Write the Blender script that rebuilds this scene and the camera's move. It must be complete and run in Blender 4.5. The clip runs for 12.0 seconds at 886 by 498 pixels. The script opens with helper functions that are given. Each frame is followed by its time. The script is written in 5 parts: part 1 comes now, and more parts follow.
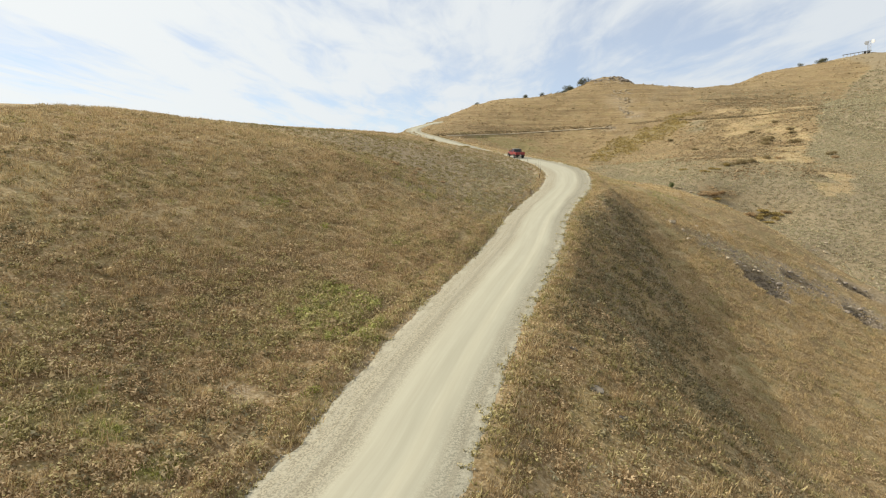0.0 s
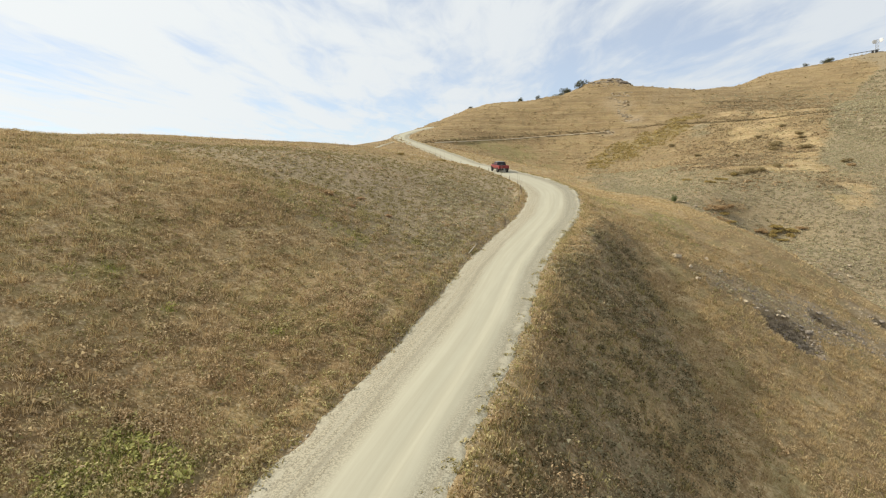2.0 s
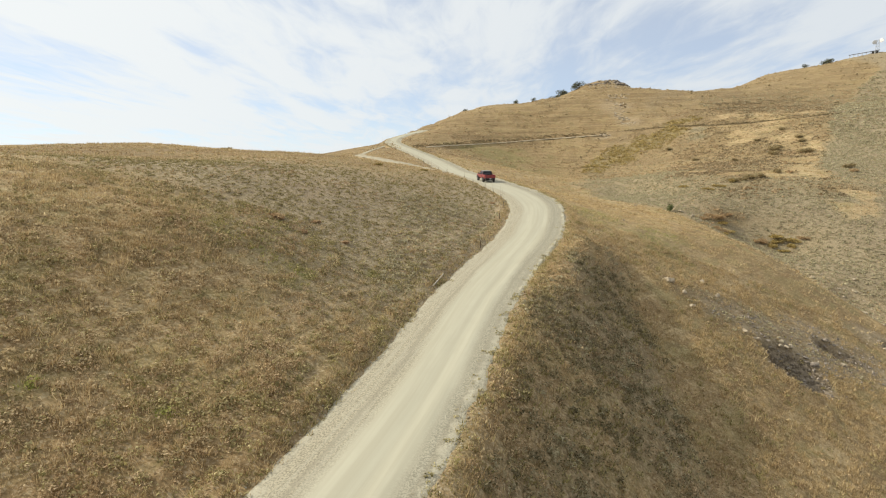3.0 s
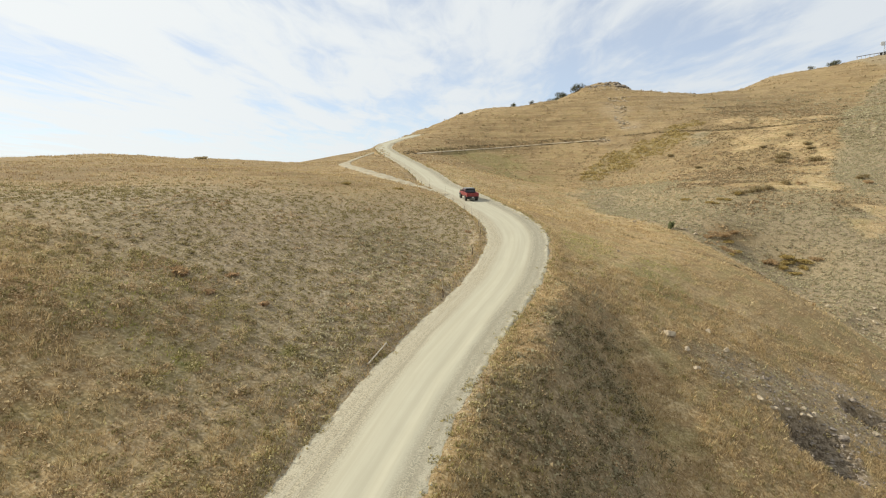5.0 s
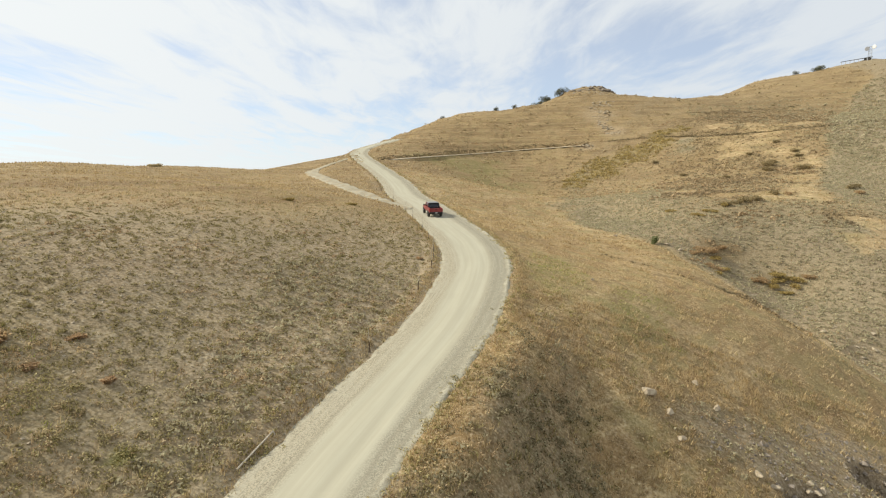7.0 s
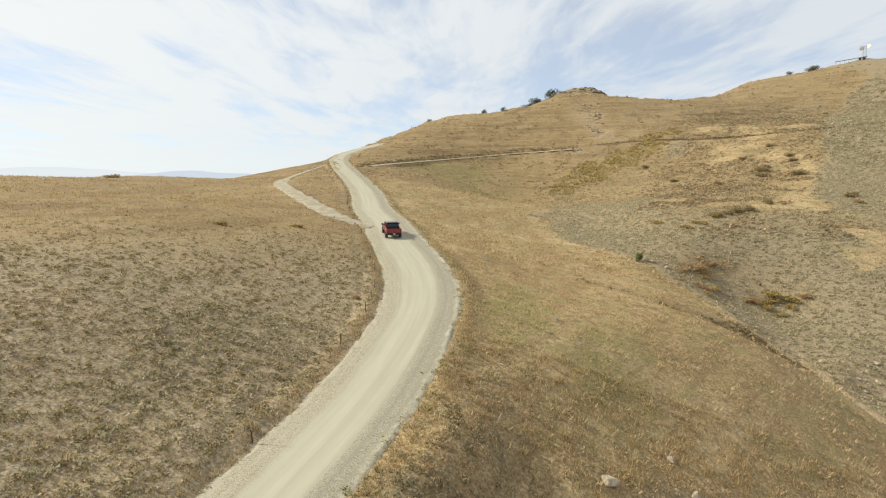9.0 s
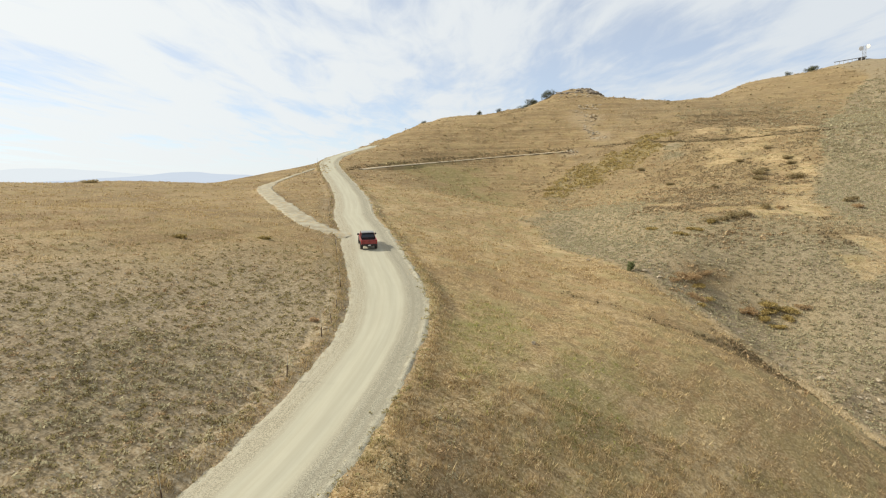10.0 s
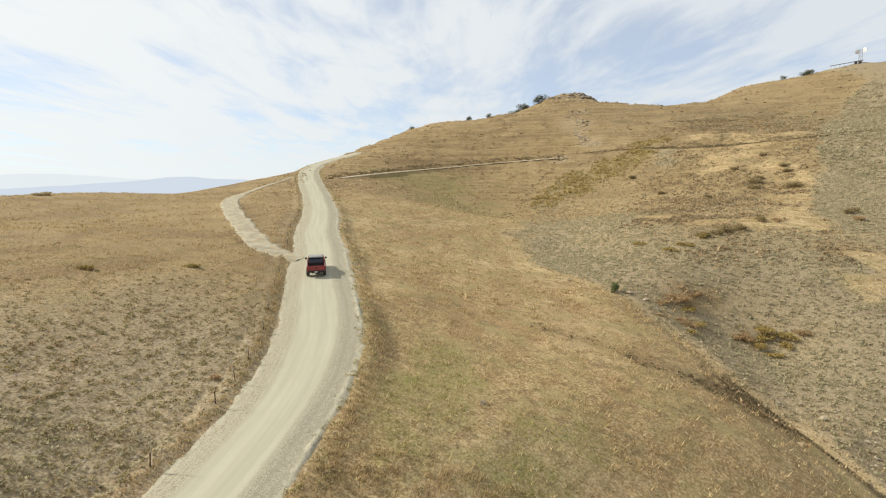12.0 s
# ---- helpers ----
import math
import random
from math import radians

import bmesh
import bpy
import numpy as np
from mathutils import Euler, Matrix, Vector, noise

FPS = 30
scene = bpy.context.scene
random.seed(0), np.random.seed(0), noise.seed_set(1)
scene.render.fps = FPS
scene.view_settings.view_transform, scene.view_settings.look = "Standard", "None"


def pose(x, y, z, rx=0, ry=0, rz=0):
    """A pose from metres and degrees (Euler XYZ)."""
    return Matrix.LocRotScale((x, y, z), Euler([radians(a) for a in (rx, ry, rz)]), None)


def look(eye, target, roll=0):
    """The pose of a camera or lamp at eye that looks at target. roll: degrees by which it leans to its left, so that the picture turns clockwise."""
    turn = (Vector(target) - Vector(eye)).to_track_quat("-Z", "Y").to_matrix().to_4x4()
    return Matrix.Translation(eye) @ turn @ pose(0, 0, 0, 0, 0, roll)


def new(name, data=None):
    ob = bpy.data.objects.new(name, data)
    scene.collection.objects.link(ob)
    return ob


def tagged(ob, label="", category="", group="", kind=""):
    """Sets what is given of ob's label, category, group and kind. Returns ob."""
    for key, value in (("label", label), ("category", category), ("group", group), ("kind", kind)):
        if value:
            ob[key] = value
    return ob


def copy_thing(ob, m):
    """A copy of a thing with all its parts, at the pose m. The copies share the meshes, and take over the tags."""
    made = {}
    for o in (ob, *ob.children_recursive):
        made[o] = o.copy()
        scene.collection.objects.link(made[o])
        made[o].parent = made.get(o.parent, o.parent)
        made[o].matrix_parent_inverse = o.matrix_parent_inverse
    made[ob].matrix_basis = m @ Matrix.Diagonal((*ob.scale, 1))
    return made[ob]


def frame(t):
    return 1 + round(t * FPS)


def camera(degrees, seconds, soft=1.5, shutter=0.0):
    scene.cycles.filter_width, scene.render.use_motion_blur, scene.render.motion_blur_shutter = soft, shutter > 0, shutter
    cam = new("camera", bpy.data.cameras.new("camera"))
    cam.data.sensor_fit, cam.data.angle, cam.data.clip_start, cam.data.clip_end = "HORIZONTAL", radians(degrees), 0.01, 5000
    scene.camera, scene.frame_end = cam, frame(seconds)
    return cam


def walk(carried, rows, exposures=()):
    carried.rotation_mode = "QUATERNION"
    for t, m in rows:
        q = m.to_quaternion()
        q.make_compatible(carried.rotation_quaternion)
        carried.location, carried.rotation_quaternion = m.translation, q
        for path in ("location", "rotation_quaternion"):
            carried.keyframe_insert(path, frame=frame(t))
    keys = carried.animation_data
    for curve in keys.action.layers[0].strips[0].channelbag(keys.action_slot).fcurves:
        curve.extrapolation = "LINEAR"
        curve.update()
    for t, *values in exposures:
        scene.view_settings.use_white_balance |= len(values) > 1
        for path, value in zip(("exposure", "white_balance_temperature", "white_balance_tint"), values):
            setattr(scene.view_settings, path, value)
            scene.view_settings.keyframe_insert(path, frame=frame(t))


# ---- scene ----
cam = camera(78.1, 12.0, soft=1.15)
METRES, EYE, TILT, LEAN, TURN = 64.0, 8.5, -8.3, 0.0, 0.0
ROWS = [
    (0.0, 0.0, 0.0, 0.0, 0.0, 0.0, -0.0),
    (0.5, 0.0163, 0.052, 0.0162, -0.08, 0.09, 0.1),
    (1.0, 0.0355, 0.1037, 0.0321, -0.17, 0.18, 0.25),
    (1.5, 0.0556, 0.1527, 0.049, -0.05, 0.21, 0.31),
    (2.0, 0.0765, 0.1984, 0.0673, 0.12, 0.27, 0.39),
    (2.5, 0.099, 0.2401, 0.0856, 0.09, 0.32, 0.55),
    (3.0, 0.1219, 0.2786, 0.1038, 0.07, 0.36, 0.56),
    (5.0, 0.1813, 0.4143, 0.1671, 0.25, 0.37, 0.51),
    (5.5, 0.1961, 0.4477, 0.1781, -0.19, 0.46, 0.51),
    (6.0, 0.2116, 0.4813, 0.1879, -0.63, 0.56, 0.49),
    (6.5, 0.227, 0.514, 0.1982, -0.83, 0.62, 0.53),
    (7.0, 0.2438, 0.5459, 0.2083, -1.0, 0.67, 0.61),
    (9.0, 0.3227, 0.6619, 0.2575, -1.37, 0.73, 0.99),
    (9.5, 0.3443, 0.6892, 0.2693, -1.38, 0.76, 1.08),
    (10.0, 0.3668, 0.7183, 0.2791, -1.38, 0.8, 1.1),
    (10.5, 0.3878, 0.7472, 0.288, -1.46, 0.89, 1.19),
    (11.0, 0.4072, 0.775, 0.299, -1.43, 0.96, 1.24),
    (11.5, 0.4255, 0.8025, 0.3097, -1.49, 1.09, 1.27),
    (12.0, 0.4415, 0.8313, 0.3184, -1.64, 1.21, 1.28),
]
walk(cam, [(t, pose(0, 0, EYE, TILT, LEAN, TURN) @ pose(METRES * x, METRES * y, METRES * z, 90 + pitch, roll, yaw)) for t, x, y, z, yaw, pitch, roll in ROWS], exposures=[(0.0, 0.04, 6620, 7.0)])


# ---- sky, sun ----
SUN_AZ, SUN_EL = -74.0, 37.0
world = bpy.data.worlds.new("sky")
scene.world = world
world.use_nodes = True
wt = world.node_tree
wt.nodes.clear()


def wnode(kind, **inputs):
    n = wt.nodes.new(kind)
    for k, v in inputs.items():
        n.inputs[k.replace("_", " ")].default_value = v
    return n


def wmath(op, a, b=None, clamp=False):
    n = wt.nodes.new("ShaderNodeMath")
    n.operation, n.use_clamp = op, clamp
    for i, v in enumerate((a, b)):
        if v is None:
            continue
        if isinstance(v, (int, float)):
            n.inputs[i].default_value = v
        else:
            wt.links.new(v, n.inputs[i])
    return n.outputs[0]


sky = wt.nodes.new("ShaderNodeTexSky")
sky.sky_type, sky.sun_disc = "NISHITA", False
sky.sun_elevation, sky.sun_rotation = radians(SUN_EL), radians(SUN_AZ)
sky.altitude, sky.air_density, sky.dust_density = 2500, 1.0, 1.6
coord = wt.nodes.new("ShaderNodeTexCoord")
sep = wt.nodes.new("ShaderNodeSeparateXYZ")
wt.links.new(coord.outputs["Generated"], sep.inputs[0])
up = wmath("MAXIMUM", wmath("ADD", sep.outputs["Z"], 0.06), 0.03)
flat = wt.nodes.new("ShaderNodeCombineXYZ")
wt.links.new(wmath("DIVIDE", sep.outputs["X"], up), flat.inputs[0])
wt.links.new(wmath("DIVIDE", sep.outputs["Y"], up), flat.inputs[1])
# cirrus drawn out along the wind, which blows up the valley
turn = wnode("ShaderNodeMapping", Rotation=(0, 0, radians(-16)), Scale=(1.25, 0.36, 1.0), Location=(0.35, 0.9, 0))
wt.links.new(flat.outputs[0], turn.inputs[0])
streak = wnode("ShaderNodeTexNoise", Scale=1.15, Detail=7.0, Roughness=0.56, Distortion=0.7)
wt.links.new(turn.outputs[0], streak.inputs["Vector"])
broad = wnode("ShaderNodeTexNoise", Scale=0.42, Detail=2.0, Roughness=0.5, Distortion=0.3)
wt.links.new(flat.outputs[0], broad.inputs["Vector"])
comb = wnode("ShaderNodeTexNoise", Scale=4.2, Detail=5.0, Roughness=0.6, Distortion=0.9)
wt.links.new(turn.outputs[0], comb.inputs["Vector"])
amount = wmath("ADD", wmath("MULTIPLY", streak.outputs["Fac"], 0.46), wmath("MULTIPLY", broad.outputs["Fac"], 0.36))
amount = wmath("ADD", amount, wmath("MULTIPLY", comb.outputs["Fac"], 0.18))
# the veil thickens towards the sun
toward = wt.nodes.new("ShaderNodeVectorMath")
toward.operation = "DOT_PRODUCT"
toward.inputs[1].default_value = (math.sin(radians(SUN_AZ)) * math.cos(radians(SUN_EL)), math.cos(radians(SUN_AZ)) * math.cos(radians(SUN_EL)), math.sin(radians(SUN_EL)))
wt.links.new(coord.outputs["Generated"], toward.inputs[0])
lit = wt.nodes.new("ShaderNodeMapRange")
lit.inputs["From Min"].default_value, lit.inputs["From Max"].default_value = 0.0, 0.85
lit.inputs["To Min"].default_value, lit.inputs["To Max"].default_value = 0.0, 1.0
wt.links.new(toward.outputs["Value"], lit.inputs["Value"])
amount = wmath("ADD", amount, wmath("MULTIPLY", wmath("SUBTRACT", lit.outputs[0], 0.40), 0.13))
# and again low in the east
east = wt.nodes.new("ShaderNodeMapRange")
east.interpolation_type = "SMOOTHSTEP"
east.inputs["From Min"].default_value, east.inputs["From Max"].default_value = 0.25, 0.62
east.inputs["To Min"].default_value, east.inputs["To Max"].default_value = 0.0, 0.15
wt.links.new(sep.outputs["X"], east.inputs["Value"])
amount = wmath("ADD", amount, east.outputs[0])
cloud = wt.nodes.new("ShaderNodeMapRange")
cloud.interpolation_type = "SMOOTHSTEP"
cloud.inputs["From Min"].default_value, cloud.inputs["From Max"].default_value = 0.41, 0.56
cloud.inputs["To Min"].default_value, cloud.inputs["To Max"].default_value = 0.55, 0.97
wt.links.new(amount, cloud.inputs["Value"])
# the air whitens towards the horizon
low = wt.nodes.new("ShaderNodeMapRange")
low.inputs["From Min"].default_value, low.inputs["From Max"].default_value = 0.0, 0.22
low.inputs["To Min"].default_value, low.inputs["To Max"].default_value = 1.0, 0.0
wt.links.new(sep.outputs["Z"], low.inputs["Value"])
veil = wmath("MAXIMUM", cloud.outputs[0], low.outputs[0])
mix = wt.nodes.new("ShaderNodeMix")
mix.data_type = "RGBA"
shade = wt.nodes.new("ShaderNodeMix")
shade.data_type = "RGBA"
shade.inputs["A"].default_value, shade.inputs["B"].default_value = (7.3, 7.7, 8.3, 1), (9.1, 9.3, 9.45, 1)
wt.links.new(lit.outputs[0], shade.inputs["Factor"])
wt.links.new(shade.outputs["Result"], mix.inputs["B"])
wt.links.new(veil, mix.inputs["Factor"])
clear = wt.nodes.new("ShaderNodeMix")
clear.data_type, clear.blend_type = "RGBA", "MULTIPLY"
clear.inputs["Factor"].default_value = 1.0
clear.inputs["B"].default_value = (1.0, 1.22, 1.45, 1)
wt.links.new(sky.outputs[0], clear.inputs["A"])
wt.links.new(clear.outputs["Result"], mix.inputs["A"])
back = wnode("ShaderNodeBackground", Strength=0.1)
wt.links.new(mix.outputs["Result"], back.inputs["Color"])
wout = wt.nodes.new("ShaderNodeOutputWorld")
wt.links.new(back.outputs[0], wout.inputs[0])

lamp = bpy.data.lights.new("sun", "SUN")
lamp.energy, lamp.angle, lamp.color = 5.0, radians(0.6), (1.0, 0.94, 0.84)
sun = new("sun", lamp)
SUN_WAY = Vector((math.sin(radians(SUN_AZ)) * math.cos(radians(SUN_EL)), math.cos(radians(SUN_AZ)) * math.cos(radians(SUN_EL)), math.sin(radians(SUN_EL))))
sun.matrix_world = look(SUN_WAY * 400, (0, 0, 0))


# ---- materials ----
class Mat:
    """A node material with short ways to add nodes."""

    def __init__(self, name, rough=0.9, metal=0.0, spec=0.3):
        self.m = bpy.data.materials.new(name)
        self.m.use_nodes = True
        self.t = self.m.node_tree
        self.b = self.t.nodes["Principled BSDF"]
        self.b.inputs["Roughness"].default_value = rough
        self.b.inputs["Metallic"].default_value = metal
        self.b.inputs["Specular IOR Level"].default_value = spec

    def put(self, value, socket):
        if isinstance(value, bpy.types.NodeSocket):
            self.t.links.new(value, socket)
        elif isinstance(value, (tuple, list)) and len(value) == 3 and socket.type == "RGBA":
            socket.default_value = (*value, 1)
        else:
            socket.default_value = value

    def place(self):
        return self.t.nodes.new("ShaderNodeNewGeometry").outputs["Position"]

    def island(self):
        return self.t.nodes.new("ShaderNodeNewGeometry").outputs["Random Per Island"]

    def attr(self, name):
        n = self.t.nodes.new("ShaderNodeAttribute")
        n.attribute_name = name
        sp = self.t.nodes.new("ShaderNodeSeparateColor")
        self.t.links.new(n.outputs["Color"], sp.inputs[0])
        return sp.outputs

    def stretch(self, vec, scale, rot=(0, 0, 0)):
        n = self.t.nodes.new("ShaderNodeMapping")
        n.inputs["Scale"].default_value = scale
        n.inputs["Rotation"].default_value = rot
        self.put(vec, n.inputs[0])
        return n.outputs[0]

    def noise(self, vec, scale, detail=4.0, rough=0.55, warp=0.0):
        n = self.t.nodes.new("ShaderNodeTexNoise")
        self.put(vec, n.inputs["Vector"])
        for k, v in (("Scale", scale), ("Detail", detail), ("Roughness", rough), ("Distortion", warp)):
            n.inputs[k].default_value = v
        return n.outputs["Fac"]

    def cells(self, vec, scale, feature="F1", out="Distance"):
        n = self.t.nodes.new("ShaderNodeTexVoronoi")
        n.feature = feature
        self.put(vec, n.inputs["Vector"])
        n.inputs["Scale"].default_value = scale
        return n.outputs[out]

    def ramp(self, fac, lo, hi, a=0.0, b=1.0):
        n = self.t.nodes.new("ShaderNodeMapRange")
        n.interpolation_type = "SMOOTHSTEP"
        for k, v in (("Value", fac), ("From Min", lo), ("From Max", hi), ("To Min", a), ("To Max", b)):
            self.put(v, n.inputs[k])
        return n.outputs[0]

    def mix(self, fac, a, b, kind="MIX"):
        n = self.t.nodes.new("ShaderNodeMix")
        n.data_type, n.blend_type = "RGBA", kind
        self.put(fac, n.inputs["Factor"]), self.put(a, n.inputs["A"]), self.put(b, n.inputs["B"])
        return n.outputs["Result"]

    def math(self, op, a, b=0.0, clamp=False):
        n = self.t.nodes.new("ShaderNodeMath")
        n.operation, n.use_clamp = op, clamp
        self.put(a, n.inputs[0]), self.put(b, n.inputs[1])
        return n.outputs[0]

    def color(self, c):
        self.put(c, self.b.inputs["Base Color"])
        return self

    def bump(self, height, strength=0.5, dist=0.05):
        n = self.t.nodes.new("ShaderNodeBump")
        n.inputs["Strength"].default_value, n.inputs["Distance"].default_value = strength, dist
        self.put(height, n.inputs["Height"])
        self.put(n.outputs[0], self.b.inputs["Normal"])
        return self


STRAW, STRAW_PALE, STRAW_DARK = (0.40, 0.281, 0.134), (0.52, 0.405, 0.23), (0.225, 0.152, 0.07)
RUST, RUST_DARK = (0.27, 0.178, 0.085), (0.145, 0.097, 0.048)
SAGE, SAGE_DARK = (0.29, 0.238, 0.15), (0.20, 0.16, 0.098)
SOIL, SOIL_PALE = (0.28, 0.208, 0.118), (0.385, 0.296, 0.178)
GREEN, OLIVE = (0.16, 0.165, 0.045), (0.27, 0.22, 0.10)


def ground_material():
    g = Mat("hillside_ground", rough=0.95, spec=0.1)
    p = g.place()
    a, b = g.attr("cover_plants"), g.attr("cover_earth")
    fine, mid, wide = g.noise(p, 3.4, 3, 0.55), g.noise(p, 0.9, 3, 0.55), g.noise(p, 0.09, 4, 0.55, 0.4)
    far = g.noise(g.stretch(p, (0.6, 0.6, 1.6)), 0.33, 4, 0.6, 0.3)
    strands = g.noise(g.stretch(p, (0.8, 0.8, 2.0)), 2.0, 3, 0.6)
    fibre = g.noise(g.stretch(p, (1, 1, 0.5)), 4.2, 2, 0.6)
    lines = g.noise(g.stretch(p, (0.03, 0.03, 1.0)), 1.5, 4, 0.6, 0.5)
    # straw lies in tufts, with weeds and dead stalks between
    straw = g.mix(g.ramp(strands, 0.36, 0.62), STRAW_DARK, STRAW)
    straw = g.mix(g.math("MULTIPLY", b[1], 0.4), straw, STRAW_PALE)
    straw = g.mix(g.ramp(g.noise(p, 1.3, 3, 0.6, 0.4), 0.4, 0.5, 0.65, 0), straw, STRAW_DARK)
    straw = g.mix(g.ramp(fibre, 0.5, 0.66, 0, 0.7), straw, STRAW_PALE)
    straw = g.mix(g.ramp(fibre, 0.34, 0.46, 0.75, 0), straw, STRAW_DARK)
    straw = g.mix(g.ramp(wide, 0.42, 0.7, 0, 0.45), straw, STRAW_PALE)
    straw = g.mix(g.ramp(lines, 0.48, 0.6, 0, 0.7), straw, RUST)
    straw = g.mix(g.ramp(far, 0.47, 0.6, 0, 0.7), straw, OLIVE)
    straw = g.mix(g.ramp(mid, 0.52, 0.64, 0, 0.5), straw, RUST_DARK)
    rust = g.mix(g.ramp(fine, 0.38, 0.62), RUST_DARK, RUST)
    rust = g.mix(g.ramp(mid, 0.48, 0.62, 0, 0.8), rust, (0.19, 0.155, 0.07))
    rust = g.mix(g.ramp(far, 0.5, 0.64, 0, 0.4), rust, STRAW)
    rust = g.mix(g.ramp(fibre, 0.52, 0.64, 0, 0.6), rust, (0.33, 0.25, 0.14))
    rust = g.mix(g.ramp(lines, 0.48, 0.58, 0, 0.65), rust, RUST_DARK)
    tufts = g.ramp(g.math("ADD", g.cells(g.stretch(p, (1, 1, 1.6)), 1.2), g.math("MULTIPLY", g.math("SUBTRACT", fine, 0.5), 0.9)), 0.2, 0.6)
    sage = g.mix(tufts, SAGE_DARK, SAGE)
    sage = g.mix(g.ramp(far, 0.46, 0.62, 0, 0.6), sage, (0.25, 0.19, 0.125))
    sage = g.mix(g.ramp(fine, 0.5, 0.64, 0, 0.5), sage, SOIL)
    sage = g.mix(g.ramp(fibre, 0.42, 0.56, 0.6, 0), sage, SAGE_DARK)
    soil = g.mix(g.ramp(mid, 0.4, 0.62), SOIL, SOIL_PALE)
    dots = g.math("ADD", g.cells(p, 2.3), g.math("ADD", g.math("MULTIPLY", g.math("SUBTRACT", mid, 0.5), 1.3), g.math("MULTIPLY", g.math("SUBTRACT", fine, 0.5), 0.5)))
    soil = g.mix(g.ramp(dots, 0.2, 0.42, 0.35, 0), soil, (0.22, 0.17, 0.10))
    soil = g.mix(g.ramp(fibre, 0.42, 0.54, 0.35, 0), soil, (0.21, 0.165, 0.105))
    soil = g.mix(g.ramp(fibre, 0.55, 0.63, 0, 0.6), soil, (0.45, 0.385, 0.28))
    soil = g.mix(g.ramp(g.cells(p, 1.7), 0.10, 0.2, 0.75, 0), soil, (0.46, 0.40, 0.29))
    soil = g.mix(g.ramp(g.noise(p, 0.3, 4, 0.6), 0.45, 0.65, 0, 0.5), soil, (0.30, 0.215, 0.13))
    green = g.mix(g.ramp(mid, 0.4, 0.6), GREEN, OLIVE)
    col = g.mix(a[2], straw, rust)
    col = g.mix(a[0], col, sage)
    col = g.mix(a[1], col, green)
    col = g.mix(b[0], col, soil)
    # slipped shale, coloured darker to carry the shade of the scoops
    shale = g.mix(g.ramp(g.noise(p, 2.2, 4, 0.6), 0.42, 0.6), (0.085, 0.064, 0.042), (0.20, 0.158, 0.11))
    col = g.mix(b[2], col, shale)
    grain = g.noise(p, 6.5, 2, 0.55)
    col = g.mix(g.ramp(grain, 0.36, 0.48, 0.55, 0), col, (0.56, 0.54, 0.5), "MULTIPLY")
    col = g.mix(g.ramp(grain, 0.53, 0.66, 0, 0.22), col, (0.62, 0.52, 0.36))
    g.color(col)
    g.bump(g.math("ADD", g.math("MULTIPLY", strands, 0.5), g.math("ADD", g.math("ADD", g.math("MULTIPLY", fine, 0.5), g.math("MULTIPLY", fibre, 0.6)), g.math("MULTIPLY", far, 0.4))), 0.7, 0.12)
    return g.m


def road_material():
    g = Mat("pale_gravel_road", rough=0.93, spec=0.15)
    p = g.place()
    u = g.t.nodes.new("ShaderNodeUVMap")
    sp = g.t.nodes.new("ShaderNodeSeparateXYZ")
    g.t.links.new(u.outputs[0], sp.inputs[0])
    d = g.math("ADD", sp.outputs[0], g.math("MULTIPLY", g.math("SUBTRACT", g.noise(p, 0.12, 5, 0.6), 0.5), 0.3))
    # packed dust where the wheels run, looser stones towards the edges
    # the packed band keeps to the downhill side on the first stretch
    worn = g.ramp(g.math("ABSOLUTE", g.math("ADD", d, g.ramp(sp.outputs[1], 80, 125, 0.18, -0.05))), 0.34, 0.6)
    run = g.t.nodes.new("ShaderNodeCombineXYZ")
    g.put(g.math("MULTIPLY", sp.outputs[0], 7.0), run.inputs[0])
    g.put(g.math("MULTIPLY", sp.outputs[1], 0.07), run.inputs[1])
    lanes = g.noise(run.outputs[0], 1.0, 4, 0.6)
    dust = g.mix(g.ramp(lanes, 0.3, 0.7), (0.355, 0.33, 0.245), (0.405, 0.38, 0.287))
    dust = g.mix(g.ramp(g.noise(p, 0.5, 4, 0.6), 0.4, 0.7, 0, 0.3), dust, (0.36, 0.335, 0.25))
    speck = g.noise(p, 13, 2, 0.6)
    grit = g.mix(g.ramp(speck, 0.42, 0.57), (0.235, 0.207, 0.145), (0.385, 0.345, 0.248))
    grit = g.mix(g.ramp(g.noise(run.outputs[0], 2.2, 3, 0.6), 0.45, 0.6, 0, 0.5), grit, (0.37, 0.342, 0.26))
    edge = g.math("ADD", g.math("ABSOLUTE", sp.outputs[0]), g.math("MULTIPLY", g.math("SUBTRACT", g.noise(p, 1.4, 4, 0.65), 0.5), 0.75))
    # greyer, coarser stones on the downhill side
    grit = g.mix(g.ramp(d, -0.62, -0.38, 0.55, 0), grit, g.mix(g.ramp(speck, 0.4, 0.6), (0.20, 0.188, 0.14), (0.33, 0.31, 0.235)))
    # ruts pressed beside the packed band
    for at in (0.5, -0.42, -0.64, -0.84):
        rut = g.math("ABSOLUTE", g.math("ADD", d, -at))
        grit = g.mix(g.ramp(rut, 0.0, 0.07, 0.55, 0), grit, (0.25, 0.222, 0.16))
    grit = g.mix(g.ramp(edge, 0.86, 0.98, 0, 0.6), grit, (0.41, 0.375, 0.28))
    grit = g.mix(g.ramp(edge, 1.0, 1.12, 0, 0.8), grit, (0.27, 0.232, 0.16))
    g.color(g.mix(worn, dust, grit))
    g.bump(g.math("ADD", g.math("MULTIPLY", g.noise(p, 12, 4, 0.7), worn), g.math("MULTIPLY", lanes, 0.35)), 0.6, 0.06)
    return g.m


